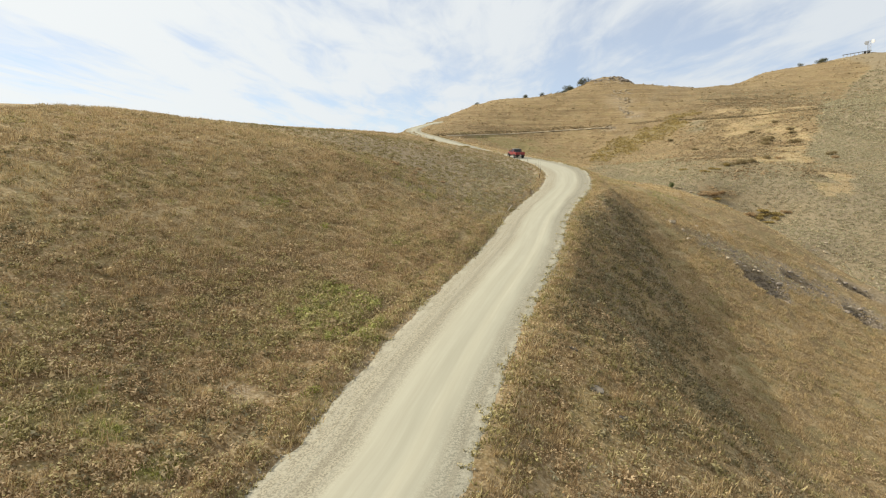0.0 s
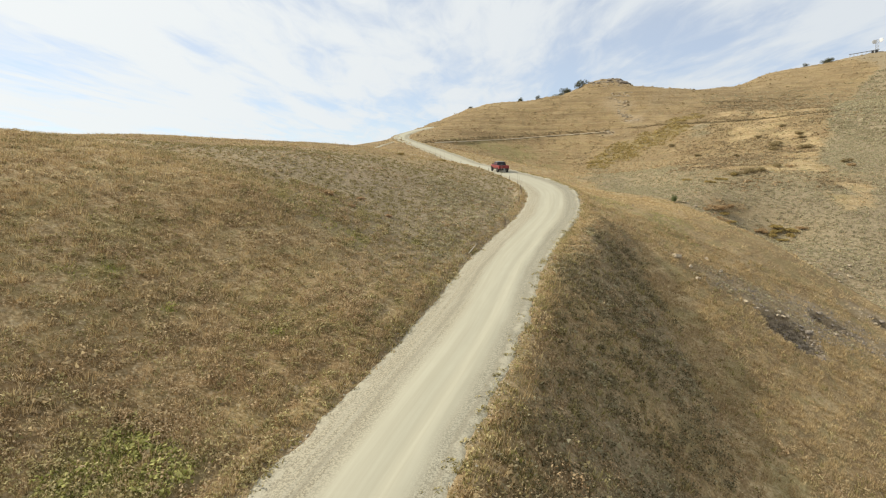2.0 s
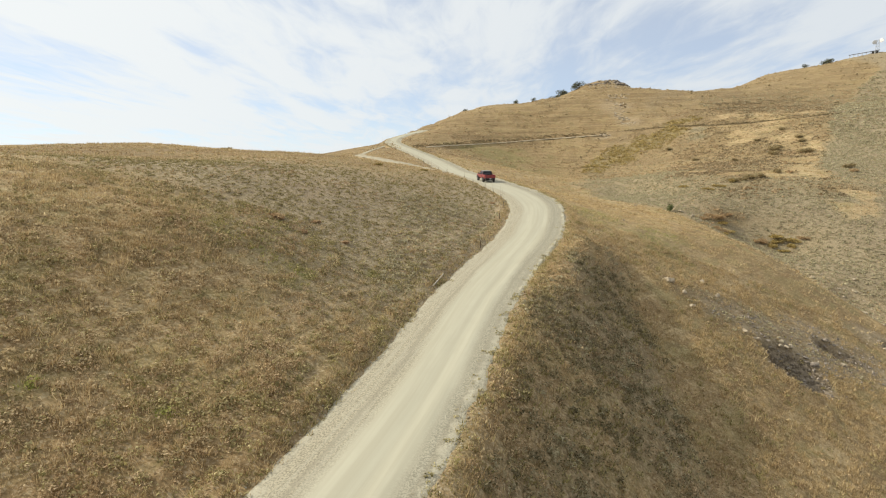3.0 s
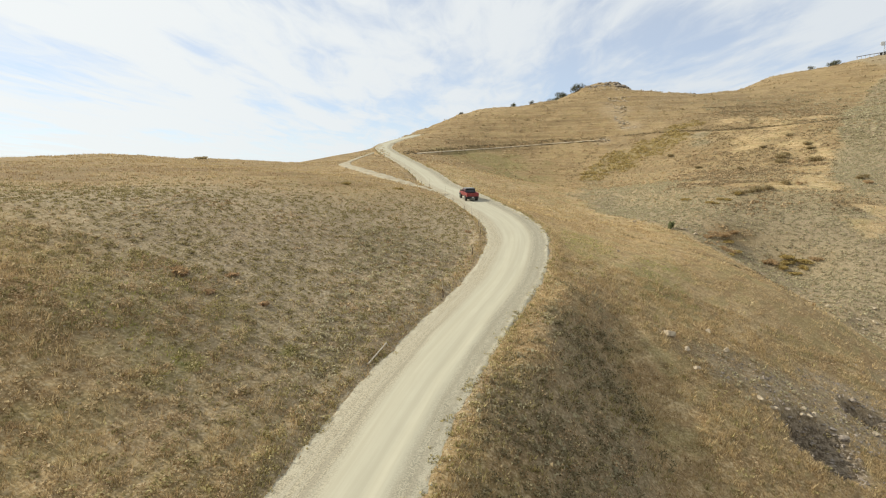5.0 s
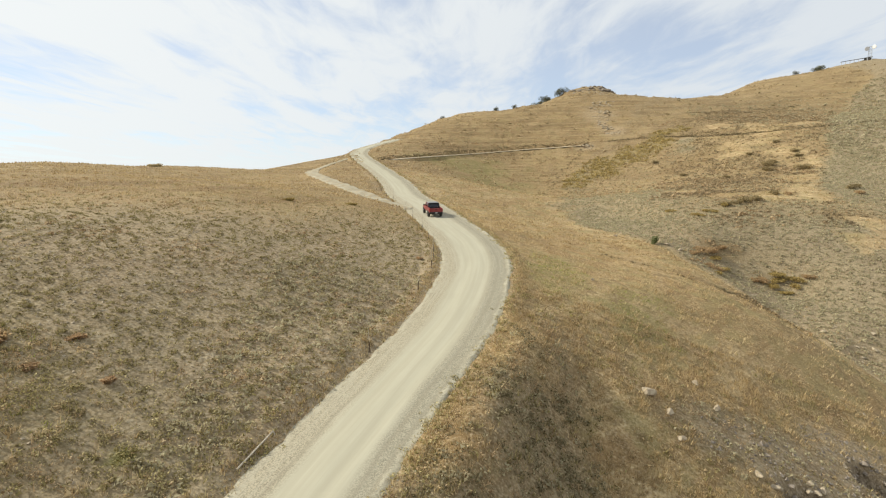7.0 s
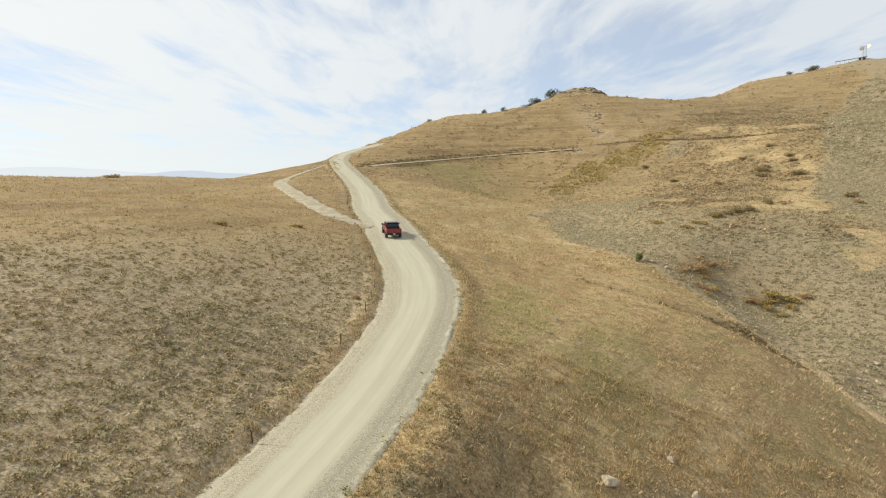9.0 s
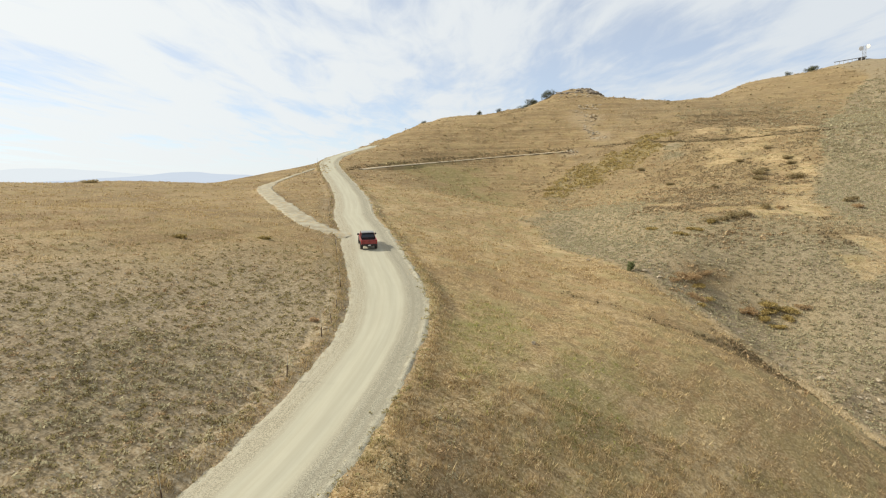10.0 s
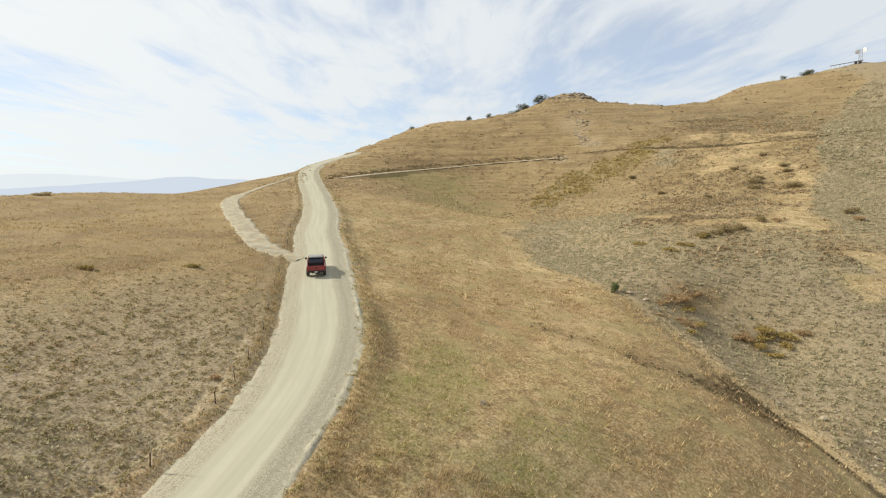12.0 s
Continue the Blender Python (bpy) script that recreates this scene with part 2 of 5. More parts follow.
def blade_material(name, dark, light, pale, rough=0.8, through_share=0.26):
    """Plants in one species' range of colour, leaf by leaf and patch by patch; thin leaves let some light through."""
    g = Mat(name, rough=rough, spec=0.12)
    r, p = g.island(), g.place()
    wide = g.noise(p, 0.22, 3, 0.6)
    c = g.mix(g.ramp(r, 0.0, 0.8), dark, light)
    c = g.mix(g.ramp(g.math("ADD", g.math("MULTIPLY", r, 0.5), g.math("MULTIPLY", wide, 0.8)), 0.62, 0.95), c, pale)
    # dry seed heads at the tips
    head = g.t.nodes.new("ShaderNodeAttribute")
    head.attribute_name = "seed_head"
    c = g.mix(g.ramp(head.outputs["Fac"], 0.4, 0.95, 0, 0.5), c, pale)
    g.color(c)
    thin = g.t.nodes.new("ShaderNodeBsdfTranslucent")
    g.put(c, thin.inputs["Color"])
    both = g.t.nodes.new("ShaderNodeMixShader")
    both.inputs[0].default_value = through_share
    g.put(g.b.outputs[0], both.inputs[1])
    g.put(thin.outputs[0], both.inputs[2])
    g.put(both.outputs[0], g.t.nodes["Material Output"].inputs["Surface"])
    return g.m


def plain(name, c1, c2, scale=6.0, rough=0.7, metal=0.0, spec=0.4, bump=0.2, dist=0.01):
    g = Mat(name, rough, metal, spec)
    p = g.t.nodes.new("ShaderNodeTexCoord").outputs["Object"]
    n = g.noise(p, scale, 5, 0.65)
    g.color(g.mix(g.ramp(n, 0.32, 0.68), c1, c2))
    if bump:
        g.bump(n, bump, dist)
    return g.m


def haze_glow(name, c):
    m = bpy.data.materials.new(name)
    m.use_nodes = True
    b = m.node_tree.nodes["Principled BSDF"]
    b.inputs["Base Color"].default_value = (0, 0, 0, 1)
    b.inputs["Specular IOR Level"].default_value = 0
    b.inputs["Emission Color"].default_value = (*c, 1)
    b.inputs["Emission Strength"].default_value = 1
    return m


def track_material(name, dark, light):
    g = Mat(name, rough=0.95, spec=0.1)
    p = g.place()
    c = g.mix(g.ramp(g.noise(p, 0.8, 4, 0.6), 0.35, 0.65), dark, light)
    c = g.mix(g.ramp(g.noise(p, 1.2, 4, 0.65), 0.5, 0.64, 0, 0.6), c, STRAW)
    g.color(c).bump(g.noise(p, 3.0, 3, 0.6), 0.6, 0.1)
    return g.m


M_GROUND, M_ROAD = ground_material(), road_material()
M_TRACK = track_material("tan_dirt_track", (0.28, 0.245, 0.175), (0.39, 0.355, 0.265))
M_BENCH = track_material("pale_bench_dirt", (0.42, 0.345, 0.235), (0.52, 0.44, 0.315))
M_STRAW = blade_material("dry_straw_blades", (0.29, 0.205, 0.098), (0.54, 0.40, 0.205), (0.66, 0.52, 0.30))
M_RUST = blade_material("russet_weed_blades", (0.18, 0.117, 0.058), (0.415, 0.28, 0.145), (0.61, 0.465, 0.28))
M_OLIVE = blade_material("olive_weed_blades", (0.16, 0.136, 0.05), (0.37, 0.313, 0.122), (0.58, 0.485, 0.255))
M_SAGE = blade_material("grey_sagebrush_leaves", (0.28, 0.24, 0.145), (0.41, 0.362, 0.225), (0.52, 0.465, 0.30), 0.8, 0.45)
M_TUSSOCK = blade_material("brown_tussock_leaves", (0.24, 0.18, 0.098), (0.44, 0.338, 0.188), (0.58, 0.46, 0.275), 0.8, 0.5)
M_GREEN = blade_material("green_weed_leaves", (0.20, 0.21, 0.05), (0.36, 0.36, 0.09), (0.50, 0.47, 0.18))
M_YELLOW = blade_material("ochre_shrub_leaves", (0.25, 0.183, 0.065), (0.39, 0.29, 0.102), (0.48, 0.37, 0.155))
M_ROCK = plain("pale_limestone", (0.27, 0.215, 0.145), (0.45, 0.375, 0.265), 3.0, 0.9, bump=0.6, dist=0.05)
M_STONE = plain("grey_brown_stone", (0.15, 0.122, 0.095), (0.31, 0.262, 0.205), 4.0, 0.92, bump=0.6, dist=0.04)


# ---- land form ----
# landform lines: metres east, north, up
ROAD_LINE = [(-7, 4, -2.3), (-2.6, 15.3, -1.0), (-1.05, 20.6, -0.4), (1.4, 28.2, 0.75), (5.8, 41.3, 2.3), (10.2, 57.5, 3.8), (13.7, 67.2, 4.9),
             (17.1, 76.3, 6.2), (19.6, 87.6, 7.9), (19.6, 97, 9.0), (18.2, 105.5, 9.8), (15.8, 118, 10.9), (13.2, 132, 11.9), (10, 146.5, 13.0),
             (7, 166, 15.0), (1.7, 190, 17.8), (-5, 216, 21.0), (-11.5, 245, 24.3), (-14, 263, 26.5), (-12, 280, 29.5), (0, 310, 35)]
LEFT_SLOPE = [(-24.8, 35.7, 9.9), (-11.7, 72.4, 13.0), (-11.5, 61.5, 10.7), (-9.2, 19.6, 0.2), (-8.0, 54.8, 9.2), (-6.5, 33.4, 2.3), (-5.0, 47.1, 5.4),
              (-0.8, 30.4, 0.7), (5.1, 53.7, 3.6), (8.4, 83.1, 9.1), (10.9, 88.6, 8.7), (12.8, 78.9, 6.7)]
PLATEAU = [(-40, 60, 15.0), (-24, 82, 14.2), (-45, 110, 17.5), (-60, 150, 20.0), (-50, 190, 19.7), (-76, 214, 16.2), (-55, 237, 17.7), (-30, 165, 16.4),
           (-33, 210, 18.8), (-60, 100, 17.1), (-25, 245, 23.4), (-24, 133.7, 16.0), (-8.1, 108.9, 15.2), (-110, 160, 12), (-100, 260, 8), (-90, 60, 11), (-50, 300, 10)]
EMBANKMENT = [(4.0, 26.4, 0.7), (7.4, 30.7, 0.4), (8.8, 35.4, 0.9), (12.3, 42.8, 0.8), (13.4, 51.3, 2.9), (14.9, 38.1, -3.6), (16.5, 58.5, 3.5), (18.4, 46.6, -2.6),
              (18.8, 64.0, 4.3), (20.2, 53.3, -1.5), (22.0, 71.1, 5.2), (22.4, 63.2, 1.0), (23.2, 88.9, 8.0), (24.7, 65.8, 0.5)]
HOLLOW = [(22.0, 32.3, -9.1), (29.3, 45.4, -9.0), (28.5, 55.9, -5.3), (28.7, 61.2, -2.8), (36.3, 74.3, -0.5), (41.4, 53.4, -11.4), (43.2, 63.6, -8.8), (54.0, 76.8, -7.7), (34.2, 79.1, 1.6)]
SPUR = [(24.7, 112, 9.3), (33.9, 114.8, 6.2), (29.3, 95.7, 6.5), (31.8, 91.1, 6.0), (44.8, 137.4, 5.3), (50.5, 111.8, 3.3), (57.2, 96.5, -1.4), (58.8, 106.9, -0.8), (35, 197, 12.6)]
GULLY = [(77.7, 108.4, -9.1), (75.3, 108.3, -9.2), (74.2, 110.6, -7.1), (69.3, 113.1, -6.4), (63.8, 122, -1.2), (53.6, 135.2, 4.0), (55, 134, 4.3), (54.3, 166.5, 5.6), (51.4, 229.6, 9.5)]
FAR_SLOPE = [(65.8, 136.3, 2.2), (67.5, 139.8, 4.6), (70.7, 173.4, 10.8), (72, 131.1, -2.2), (77, 130, -3.1), (78, 112.3, -6.7), (86.3, 127.3, -1.6), (89, 137.4, 3.9),
             (90.3, 152, 8.5), (124, 206, 19.5), (146, 230, 31.5), (220, 301, 48.6), (48, 286, 26.7)]
RIDGE = [(-12.2, 333.2, 33.8), (11.8, 374.4, 45.9), (57.4, 401.9, 49.7), (107.1, 423.5, 70.9), (134.6, 421.2, 68.7), (185.5, 428.9, 42.9),
         (224.4, 409.7, 73.6), (254.9, 384.9, 77.0), (270.8, 367.1, 82.0)]
LEE = [(x + 0.1 * (x - 10), 1.1 * y, z - 10) for x, y, z in RIDGE]
SPOTS = np.array(ROAD_LINE + LEFT_SLOPE + PLATEAU + EMBANKMENT + HOLLOW + SPUR + GULLY + FAR_SLOPE + RIDGE + LEE, float)


def bend(r):
    r = np.maximum(r, 1e-6)
    return r * r * np.log(r)


def smooth_sheet(spots, stiff=3.0):
    """Weights of the thin plate that lies on the landform lines."""
    n = len(spots)
    a = np.zeros((n + 3, n + 3))
    a[:n, :n] = bend(np.linalg.norm(spots[:, None, :2] - spots[None, :, :2], axis=2)) + stiff * np.eye(n)
    a[:n, n], a[:n, n + 1:] = 1, spots[:, :2]
    a[n:, :n] = a[:n, n:].T
    return np.linalg.solve(a, np.r_[spots[:, 2], 0, 0, 0])


SHEET = smooth_sheet(SPOTS)


def step01(v, lo, hi):
    k = np.clip((v - lo) / (hi - lo), 0, 1)
    return k * k * (3 - 2 * k)


def lattice(ix, iy, seed):
    h = (ix.astype(np.int64) * 374761393 + iy.astype(np.int64) * 668265263 + seed * 974634777) & 0x7FFFFFFF
    h = ((h ^ (h >> 13)) * 1274126177) & 0x7FFFFFFF
    return ((h ^ (h >> 16)) & 0xFFFF) / 65535.0


def rough_noise(x, y, size, seed=1, octaves=3):
    """Value noise from -1 to 1; its largest lumps are size metres wide."""
    total, amp, norm = np.zeros_like(x), 1.0, 0.0
    for o in range(octaves):
        u, v = x / size, y / size
        iu, iv = np.floor(u), np.floor(v)
        fu, fv = u - iu, v - iv
        fu, fv = fu * fu * (3 - 2 * fu), fv * fv * (3 - 2 * fv)
        c = [lattice(iu + i, iv + j, seed + o) for i in (0, 1) for j in (0, 1)]
        total += amp * ((c[0] * (1 - fv) + c[1] * fv) * (1 - fu) + (c[2] * (1 - fv) + c[3] * fv) * fu)
        norm += amp
        amp, size = amp * 0.5, size * 0.5
    return 2 * total / norm - 1


def spline(points, step=0.5):
    """A smooth line through the points, in even steps."""
    p = [2 * Vector(points[0]) - Vector(points[1])] + [Vector(q) for q in points] + [2 * Vector(points[-1]) - Vector(points[-2])]
    out = []
    for i in range(1, len(p) - 2):
        n = max(2, int((p[i + 1] - p[i]).length / step))
        for k in range(n):
            t = k / n
            out.append(0.5 * (2 * p[i] + (p[i + 1] - p[i - 1]) * t + (2 * p[i - 1] - 5 * p[i] + 4 * p[i + 1] - p[i + 2]) * t * t
                              + (3 * p[i] - p[i - 1] - 3 * p[i + 1] + p[i + 2]) * t ** 3))
    out.append(p[-2])
    return np.array([tuple(v) for v in out])


def beside(line, x, y, reach):
    """For each place: its distance to the left of the line, and the index of the nearest station (past reach: far off)."""
    side, near = np.full(x.shape, 1e3), np.zeros(x.shape, int)
    lo, hi = line[:, :2].min(0) - reach, line[:, :2].max(0) + reach
    todo = np.flatnonzero((x > lo[0]) & (x < hi[0]) & (y > lo[1]) & (y < hi[1]))
    ahead = np.gradient(line[:, :2], axis=0)
    ahead /= np.linalg.norm(ahead, axis=1)[:, None]
    for i in range(0, len(todo), 20000):
        k = todo[i:i + 20000]
        q = np.stack([x[k], y[k]], 1)
        d2 = (q ** 2).sum(1)[:, None] + (line[:, :2] ** 2).sum(1)[None] - 2 * q @ line[:, :2].T
        j = d2.argmin(1)
        r = q - line[j, :2]
        s = ahead[j, 0] * r[:, 1] - ahead[j, 1] * r[:, 0]
        side[k], near[k] = np.where(s >= 0, 1, -1) * np.sqrt(np.maximum(d2[np.arange(len(k)), j], 0)), j
    return side, near


# the road also runs on behind the walk
ROAD = spline([(-23, -38, -7.1), (-16.5, -20, -4.9), (-11.4, -7.3, -3.6)] + ROAD_LINE)
ROAD[:, 2] = np.convolve(np.pad(ROAD[:, 2], 12, mode="edge"), np.ones(25) / 25, "valid")
TRACK = spline([(12.5, 125.5, 11.5), (8.2, 127, 12.3), (4.0, 133, 13.4), (-2.6, 147, 15.0), (-11.5, 168, 16.9), (-16.5, 184, 17.8), (-18.5, 200, 18.9), (-17.5, 218, 20.9), (-15.2, 238, 23.2)])
WASH = spline([(52.5, 141, 0), (56.7, 134, 0), (60.5, 125, 0), (64.3, 117.5, 0), (68.3, 111.5, 0), (70.3, 106, 0), (71, 100, 0), (73, 90, 0)])
DRAW = spline([(37, 114, 0), (42.6, 111.2, 0), (47.4, 109.3, 0), (51.2, 106.6, 0), (56, 106, 0), (61, 107.2, 0), (67.5, 107.4, 0)])
OLD_BENCH = spline([(96, 282, 31.6), (108, 278, 32.0), (116, 272.5, 32.2), (129, 251.4, 31.4), (140, 240, 31.7), (155.4, 230, 32.8), (178.8, 233.6, 34.8), (215, 246, 37.5)])
BENCH = spline([(0, 236.5, 22.7), (10, 253, 24.0), (32, 279, 26.2), (57, 288, 28.2), (82, 284, 29.6)])


SHOULDER = spline([(15.2, 55, 0), (18.6, 63.7, 0), (21.0, 68.5, 0), (23.4, 74.5, 0)])
CREASE = spline([(27.2, 80, 0), (26.2, 73, 0), (25.9, 66, 0), (25.6, 59, 0), (24.0, 50, 0), (22.2, 43.5, 0), (20.2, 37, 0), (18, 30, 0)])


def fade_ends(j, n):
    """1 along a line of n stations, 0 at both its ends."""
    u = j / (n - 1)
    return step01(u, 0.0, 0.2) * (1 - step01(u, 0.8, 1.0))


def half_width(y):
    return 3.05 + 0.3 * step01(y, 45, 75) + 0.27 * step01(y, 84, 104) - 0.15 * step01(y, 150, 190)


# hollows where the shale has slipped: centre, half width, half depth
SLIPS = ((40.9, 67.2, 3.9, 3.2), (49.6, 74.2, 3.0, 1.5), (56.0, 70.6, 2.8, 2.2), (63.4, 81.3, 4.0, 1.6))


def land(x, y):
    """Height of the ground."""
    x, y = np.asarray(x, float), np.asarray(y, float)
    shape, x, y = x.shape, x.ravel(), y.ravel()
    z = np.empty_like(x)
    for i in range(0, len(x), 20000):
        q = np.stack([x[i:i + 20000], y[i:i + 20000]], 1)
        d2 = (q ** 2).sum(1)[:, None] + (SPOTS[:, :2] ** 2).sum(1)[None] - 2 * q @ SPOTS[:, :2].T
        d2 = np.maximum(d2, 1e-12)
        z[i:i + 20000] = (0.5 * d2 * np.log(d2)) @ SHEET[:-3] + SHEET[-3] + q @ SHEET[-2:]
    # a rocky knob on the ridge
    z += 5.4 * np.exp(-(((x - 131.5) / 1.5) ** 2 + (y - 420) ** 2) / 170.0)
    # the steep bank below the road: a round shoulder, and a crease where it meets the hollow
    side, j = beside(SHOULDER, x, y, 9)
    z += 0.7 * np.exp(-(side / 1.7) ** 2) * fade_ends(j, len(SHOULDER))
    side, j = beside(CREASE, x, y, 9)
    z -= 0.55 * np.exp(-(side / 1.9) ** 2) * fade_ends(j, len(CREASE))
    # scoops where the shale has slipped
    for cx, cy, ax, ay in SLIPS:
        z -= 0.5 * ax * step01(1 - np.hypot((x - cx) / ax, (y - cy) / ay) + 0.25 * rough_noise(x, y, 1.6, 41), 0.0, 0.5) * step01(ax + (cx - x), 0, 1.6 * ax)
    # the wash below the spur: a long shaded side towards it, a steep bank across
    side, j = beside(WASH, x, y, 9)
    deep = np.interp(np.arange(len(WASH)), [0, len(WASH) * 0.35, len(WASH)], [0.1, 1.0, 2.6])[j]
    z -= deep * np.where(side < 0, 1 - step01(-side, 0.3, 3.5), 1 - step01(side, 0.5, 2.2)) * (np.abs(side) < 9)
    z += 0.5 * np.exp(-((side + 6.5) / 2.0) ** 2) * (j > 10)
    z -= 0.55 * np.exp(-(beside(DRAW, x, y, 9)[0] / 2.2) ** 2) * step01(x, 39, 48) * (1 - step01(x, 60, 67))
    far = np.hypot(x - 60, y - 180)
    z += (0.22 * rough_noise(x, y, 9, 3) + 0.07 * rough_noise(x, y, 1.6, 7, 2)) * (1 + 2.5 * step01(y + x, 250, 500))
    # sheep-worn terraces across the far slope
    z += 0.35 * np.sin(z * 1.7 + 2 * rough_noise(x, y, 30, 11)) * step01(y, 250, 300) * (1 - step01(far, 300, 340))
    side, j = beside(BENCH, x, y, 7)
    level = BENCH[j, 2]
    z += (np.clip(z, level - 0.3, level) - z) * (1 - step01(np.abs(side), 1.6, 3.0))
    side, j = beside(OLD_BENCH, x, y, 7)
    level = OLD_BENCH[j, 2]
    z += (np.clip(z, level - 0.3, level + 0.1) - z) * (1 - step01(np.abs(side), 1.2, 2.6))
    side, j = beside(TRACK, x, y, 5)
    z += (TRACK[j, 2] - 0.12 - z) * (1 - step01(np.abs(side), 1.4, 3.4)) * step01(np.hypot(x - 13, y - 125.5), 2, 5)
    side, j = beside(ROAD, x, y, 9)
    w = half_width(y)
    over = np.abs(side) - w
    bed = ROAD[j, 2] - 0.07
    bank = np.where(side > 0, 0.30 * np.exp(-((over - 0.9) / 0.6) ** 2), 0.20 * np.exp(-((over - 0.5) / 0.45) ** 2)) * (0.75 + 0.5 * rough_noise(x, y, 2.5, 19))
    z += (bed - z) * (1 - step01(over, -0.2, np.where(side > 0, 2.2, 2.6)))
    z += bank * (over > -0.2)
    z -= 0.28 * np.exp(-((over - 1.9) / 0.4) ** 2) * (side > 0) * (0.7 + 0.6 * rough_noise(x, y, 3.0, 20))
    # past the hills the country drops to a wide plain
    out = step01(far, 345, 760)
    plain_z = -62 + 9 * rough_noise(x, y, 900, 5)
    return (z * (1 - out) + plain_z * out).reshape(shape)


def blot(x, y, spots, ragged):
    """Where a patch grows: spots of (x, y, half width, half depth) with ragged edges."""
    out = np.zeros_like(x)
    for cx, cy, rx, ry in spots:
        out = np.maximum(out, step01(1.25 - np.hypot((x - cx) / rx, (y - cy) / ry) + ragged, 0.05, 0.75))
    return out


OCHRE_STAND = ((70, 244, 8, 7), (80, 250, 10, 9), (90, 257, 12, 10), (100, 263, 12, 9), (111, 270, 10, 7), (119, 278, 9, 5))


def dark_roll(x, y, wash_side):
    """The brown brushy draw that runs down the spur to the wash."""
    wide = np.interp(x, [37, 44, 50, 56, 62, 67], [0.3, 1.8, 2.8, 4.2, 6, 6])
    return step01(wide - np.abs(beside(DRAW, x, y, 12)[0]) + 2.4 * rough_noise(x, y, 3.4, 31, 3), -1.0, 3.0) * (wash_side < 0.8)


def cover(x, y, z):
    """What grows where: shares of sage, green, russet weeds; bare soil, pale straw, shade-dark shale."""
    n1, n2 = rough_noise(x, y, 26, 21, 4), rough_noise(x, y, 7, 25, 3)
    side = beside(ROAD, x, y, 60)[0]
    west = ((side > 0) & (side < 900)) | (x < -30)
    wash_x = np.interp(y, [60, 90, 100, 106, 111.5, 117.5, 125, 134, 141, 150, 162, 174, 193, 205, 220, 245, 284, 330, 430], [74, 73, 71, 70, 68, 64, 60.5, 57, 52.5, 49, 47, 48, 51, 54, 59, 69, 94, 125, 190])
    soft_edge = step01(y, 150, 190)
    across = step01(x - wash_x + (2 + 7 * soft_edge) * n2, -0.5 - 4 * soft_edge, 2.5 + 6 * soft_edge)
    # the stony sage slope beside the bend
    stony = west * step01(y + 0.6 * x + 7 * n1 + 3 * n2, 43, 66) * (1 - step01(y - 0.55 * x + 9 * n1 + 8 * n2, 82, 108))
    rust_w = west * (1 - step01(y + 0.6 * x + 9 * n1, 52, 70)) * (1 - 0.74 * step01(z + 1.5 * n1, 1.5, 6.5)) * (0.55 + 0.45 * step01(n2, -0.4, 0.3))
    weedy = west * step01(y + 0.6 * x + 3 * n1, 42, 48) * (1 - step01(y + 0.6 * x + 4 * n1, 56, 66)) * (y < 75)
    rust_w = np.maximum(rust_w, weedy * (0.2 + 0.35 * step01(n2, -0.3, 0.3)))
    rust_w = np.maximum(rust_w, stony * 0.3 * step01(n2, -0.2, 0.4))
    ragged = 0.9 * n2 + 0.3 * n1 + 0.5 * rough_noise(x, y, 2.6, 29, 2)
    gold = blot(x, y, ((137, 270, 7, 9), (146, 254, 8, 10), (156, 242, 7, 7), (138, 240, 6, 6), (125, 236, 8, 7), (121, 228, 6, 5), (132, 231, 5, 5), (130, 216, 6, 7), (129, 199, 6, 8),
                       (118, 184, 6, 6), (109, 170, 6, 7), (80, 177, 5, 3), (87, 167, 6, 3), (96, 164, 8, 4), (104, 162, 6, 4), (97, 138, 5, 5), (101, 142, 4, 5)), ragged)
    # the wide sage stand beyond a clear edge, another small one, and brown stands between
    stand = across * step01(x - np.interp(y, [150, 155, 174, 189, 205, 221, 261, 316, 330], [104, 105, 113, 124, 136, 147, 175, 229, 250]) + 3 * n2, -1, 3) * step01(y, 148, 158)
    stand = np.maximum(stand, blot(x, y, ((114, 250, 5, 6), (118, 260, 4, 6)), 0.5 * n2))
    brown = blot(x, y, ((102, 227, 6, 9), (109, 217, 8, 9), (112, 228, 6, 8), (98, 197, 9, 11), (141, 231, 6, 4), (147, 225, 5, 4), (90, 169, 10, 5), (113, 196, 9, 7), (78, 172, 8, 5), (100, 148, 7, 5), (70, 137, 5, 2.5)), 0.7 * n2)
    gold = gold * (1 - 0.9 * stand)
    heather = across * step01(np.maximum(y - 190, np.minimum(y - 152, 1.2 * (x - 72))) + 12 * n1 + 6 * n2, -8, 14)
    sage_e = np.maximum(across * (1 - 0.85 * gold) * (1 - 0.85 * heather) * (0.75 + 0.25 * step01(n1, -0.3, 0.2)), stand * 0.95) * (1 - 0.7 * brown)
    near_e = (~west) * (1 - across)
    # darker russet and sage cover on the bank, also standing in for its shade
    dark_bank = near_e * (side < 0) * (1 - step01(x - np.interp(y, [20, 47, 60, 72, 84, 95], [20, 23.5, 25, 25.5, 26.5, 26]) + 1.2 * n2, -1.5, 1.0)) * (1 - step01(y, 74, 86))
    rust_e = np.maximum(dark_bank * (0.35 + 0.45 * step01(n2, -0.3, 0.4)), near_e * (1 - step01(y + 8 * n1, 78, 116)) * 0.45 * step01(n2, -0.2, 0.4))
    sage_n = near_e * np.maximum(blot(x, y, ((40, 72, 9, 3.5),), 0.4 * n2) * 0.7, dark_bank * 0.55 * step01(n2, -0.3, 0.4))
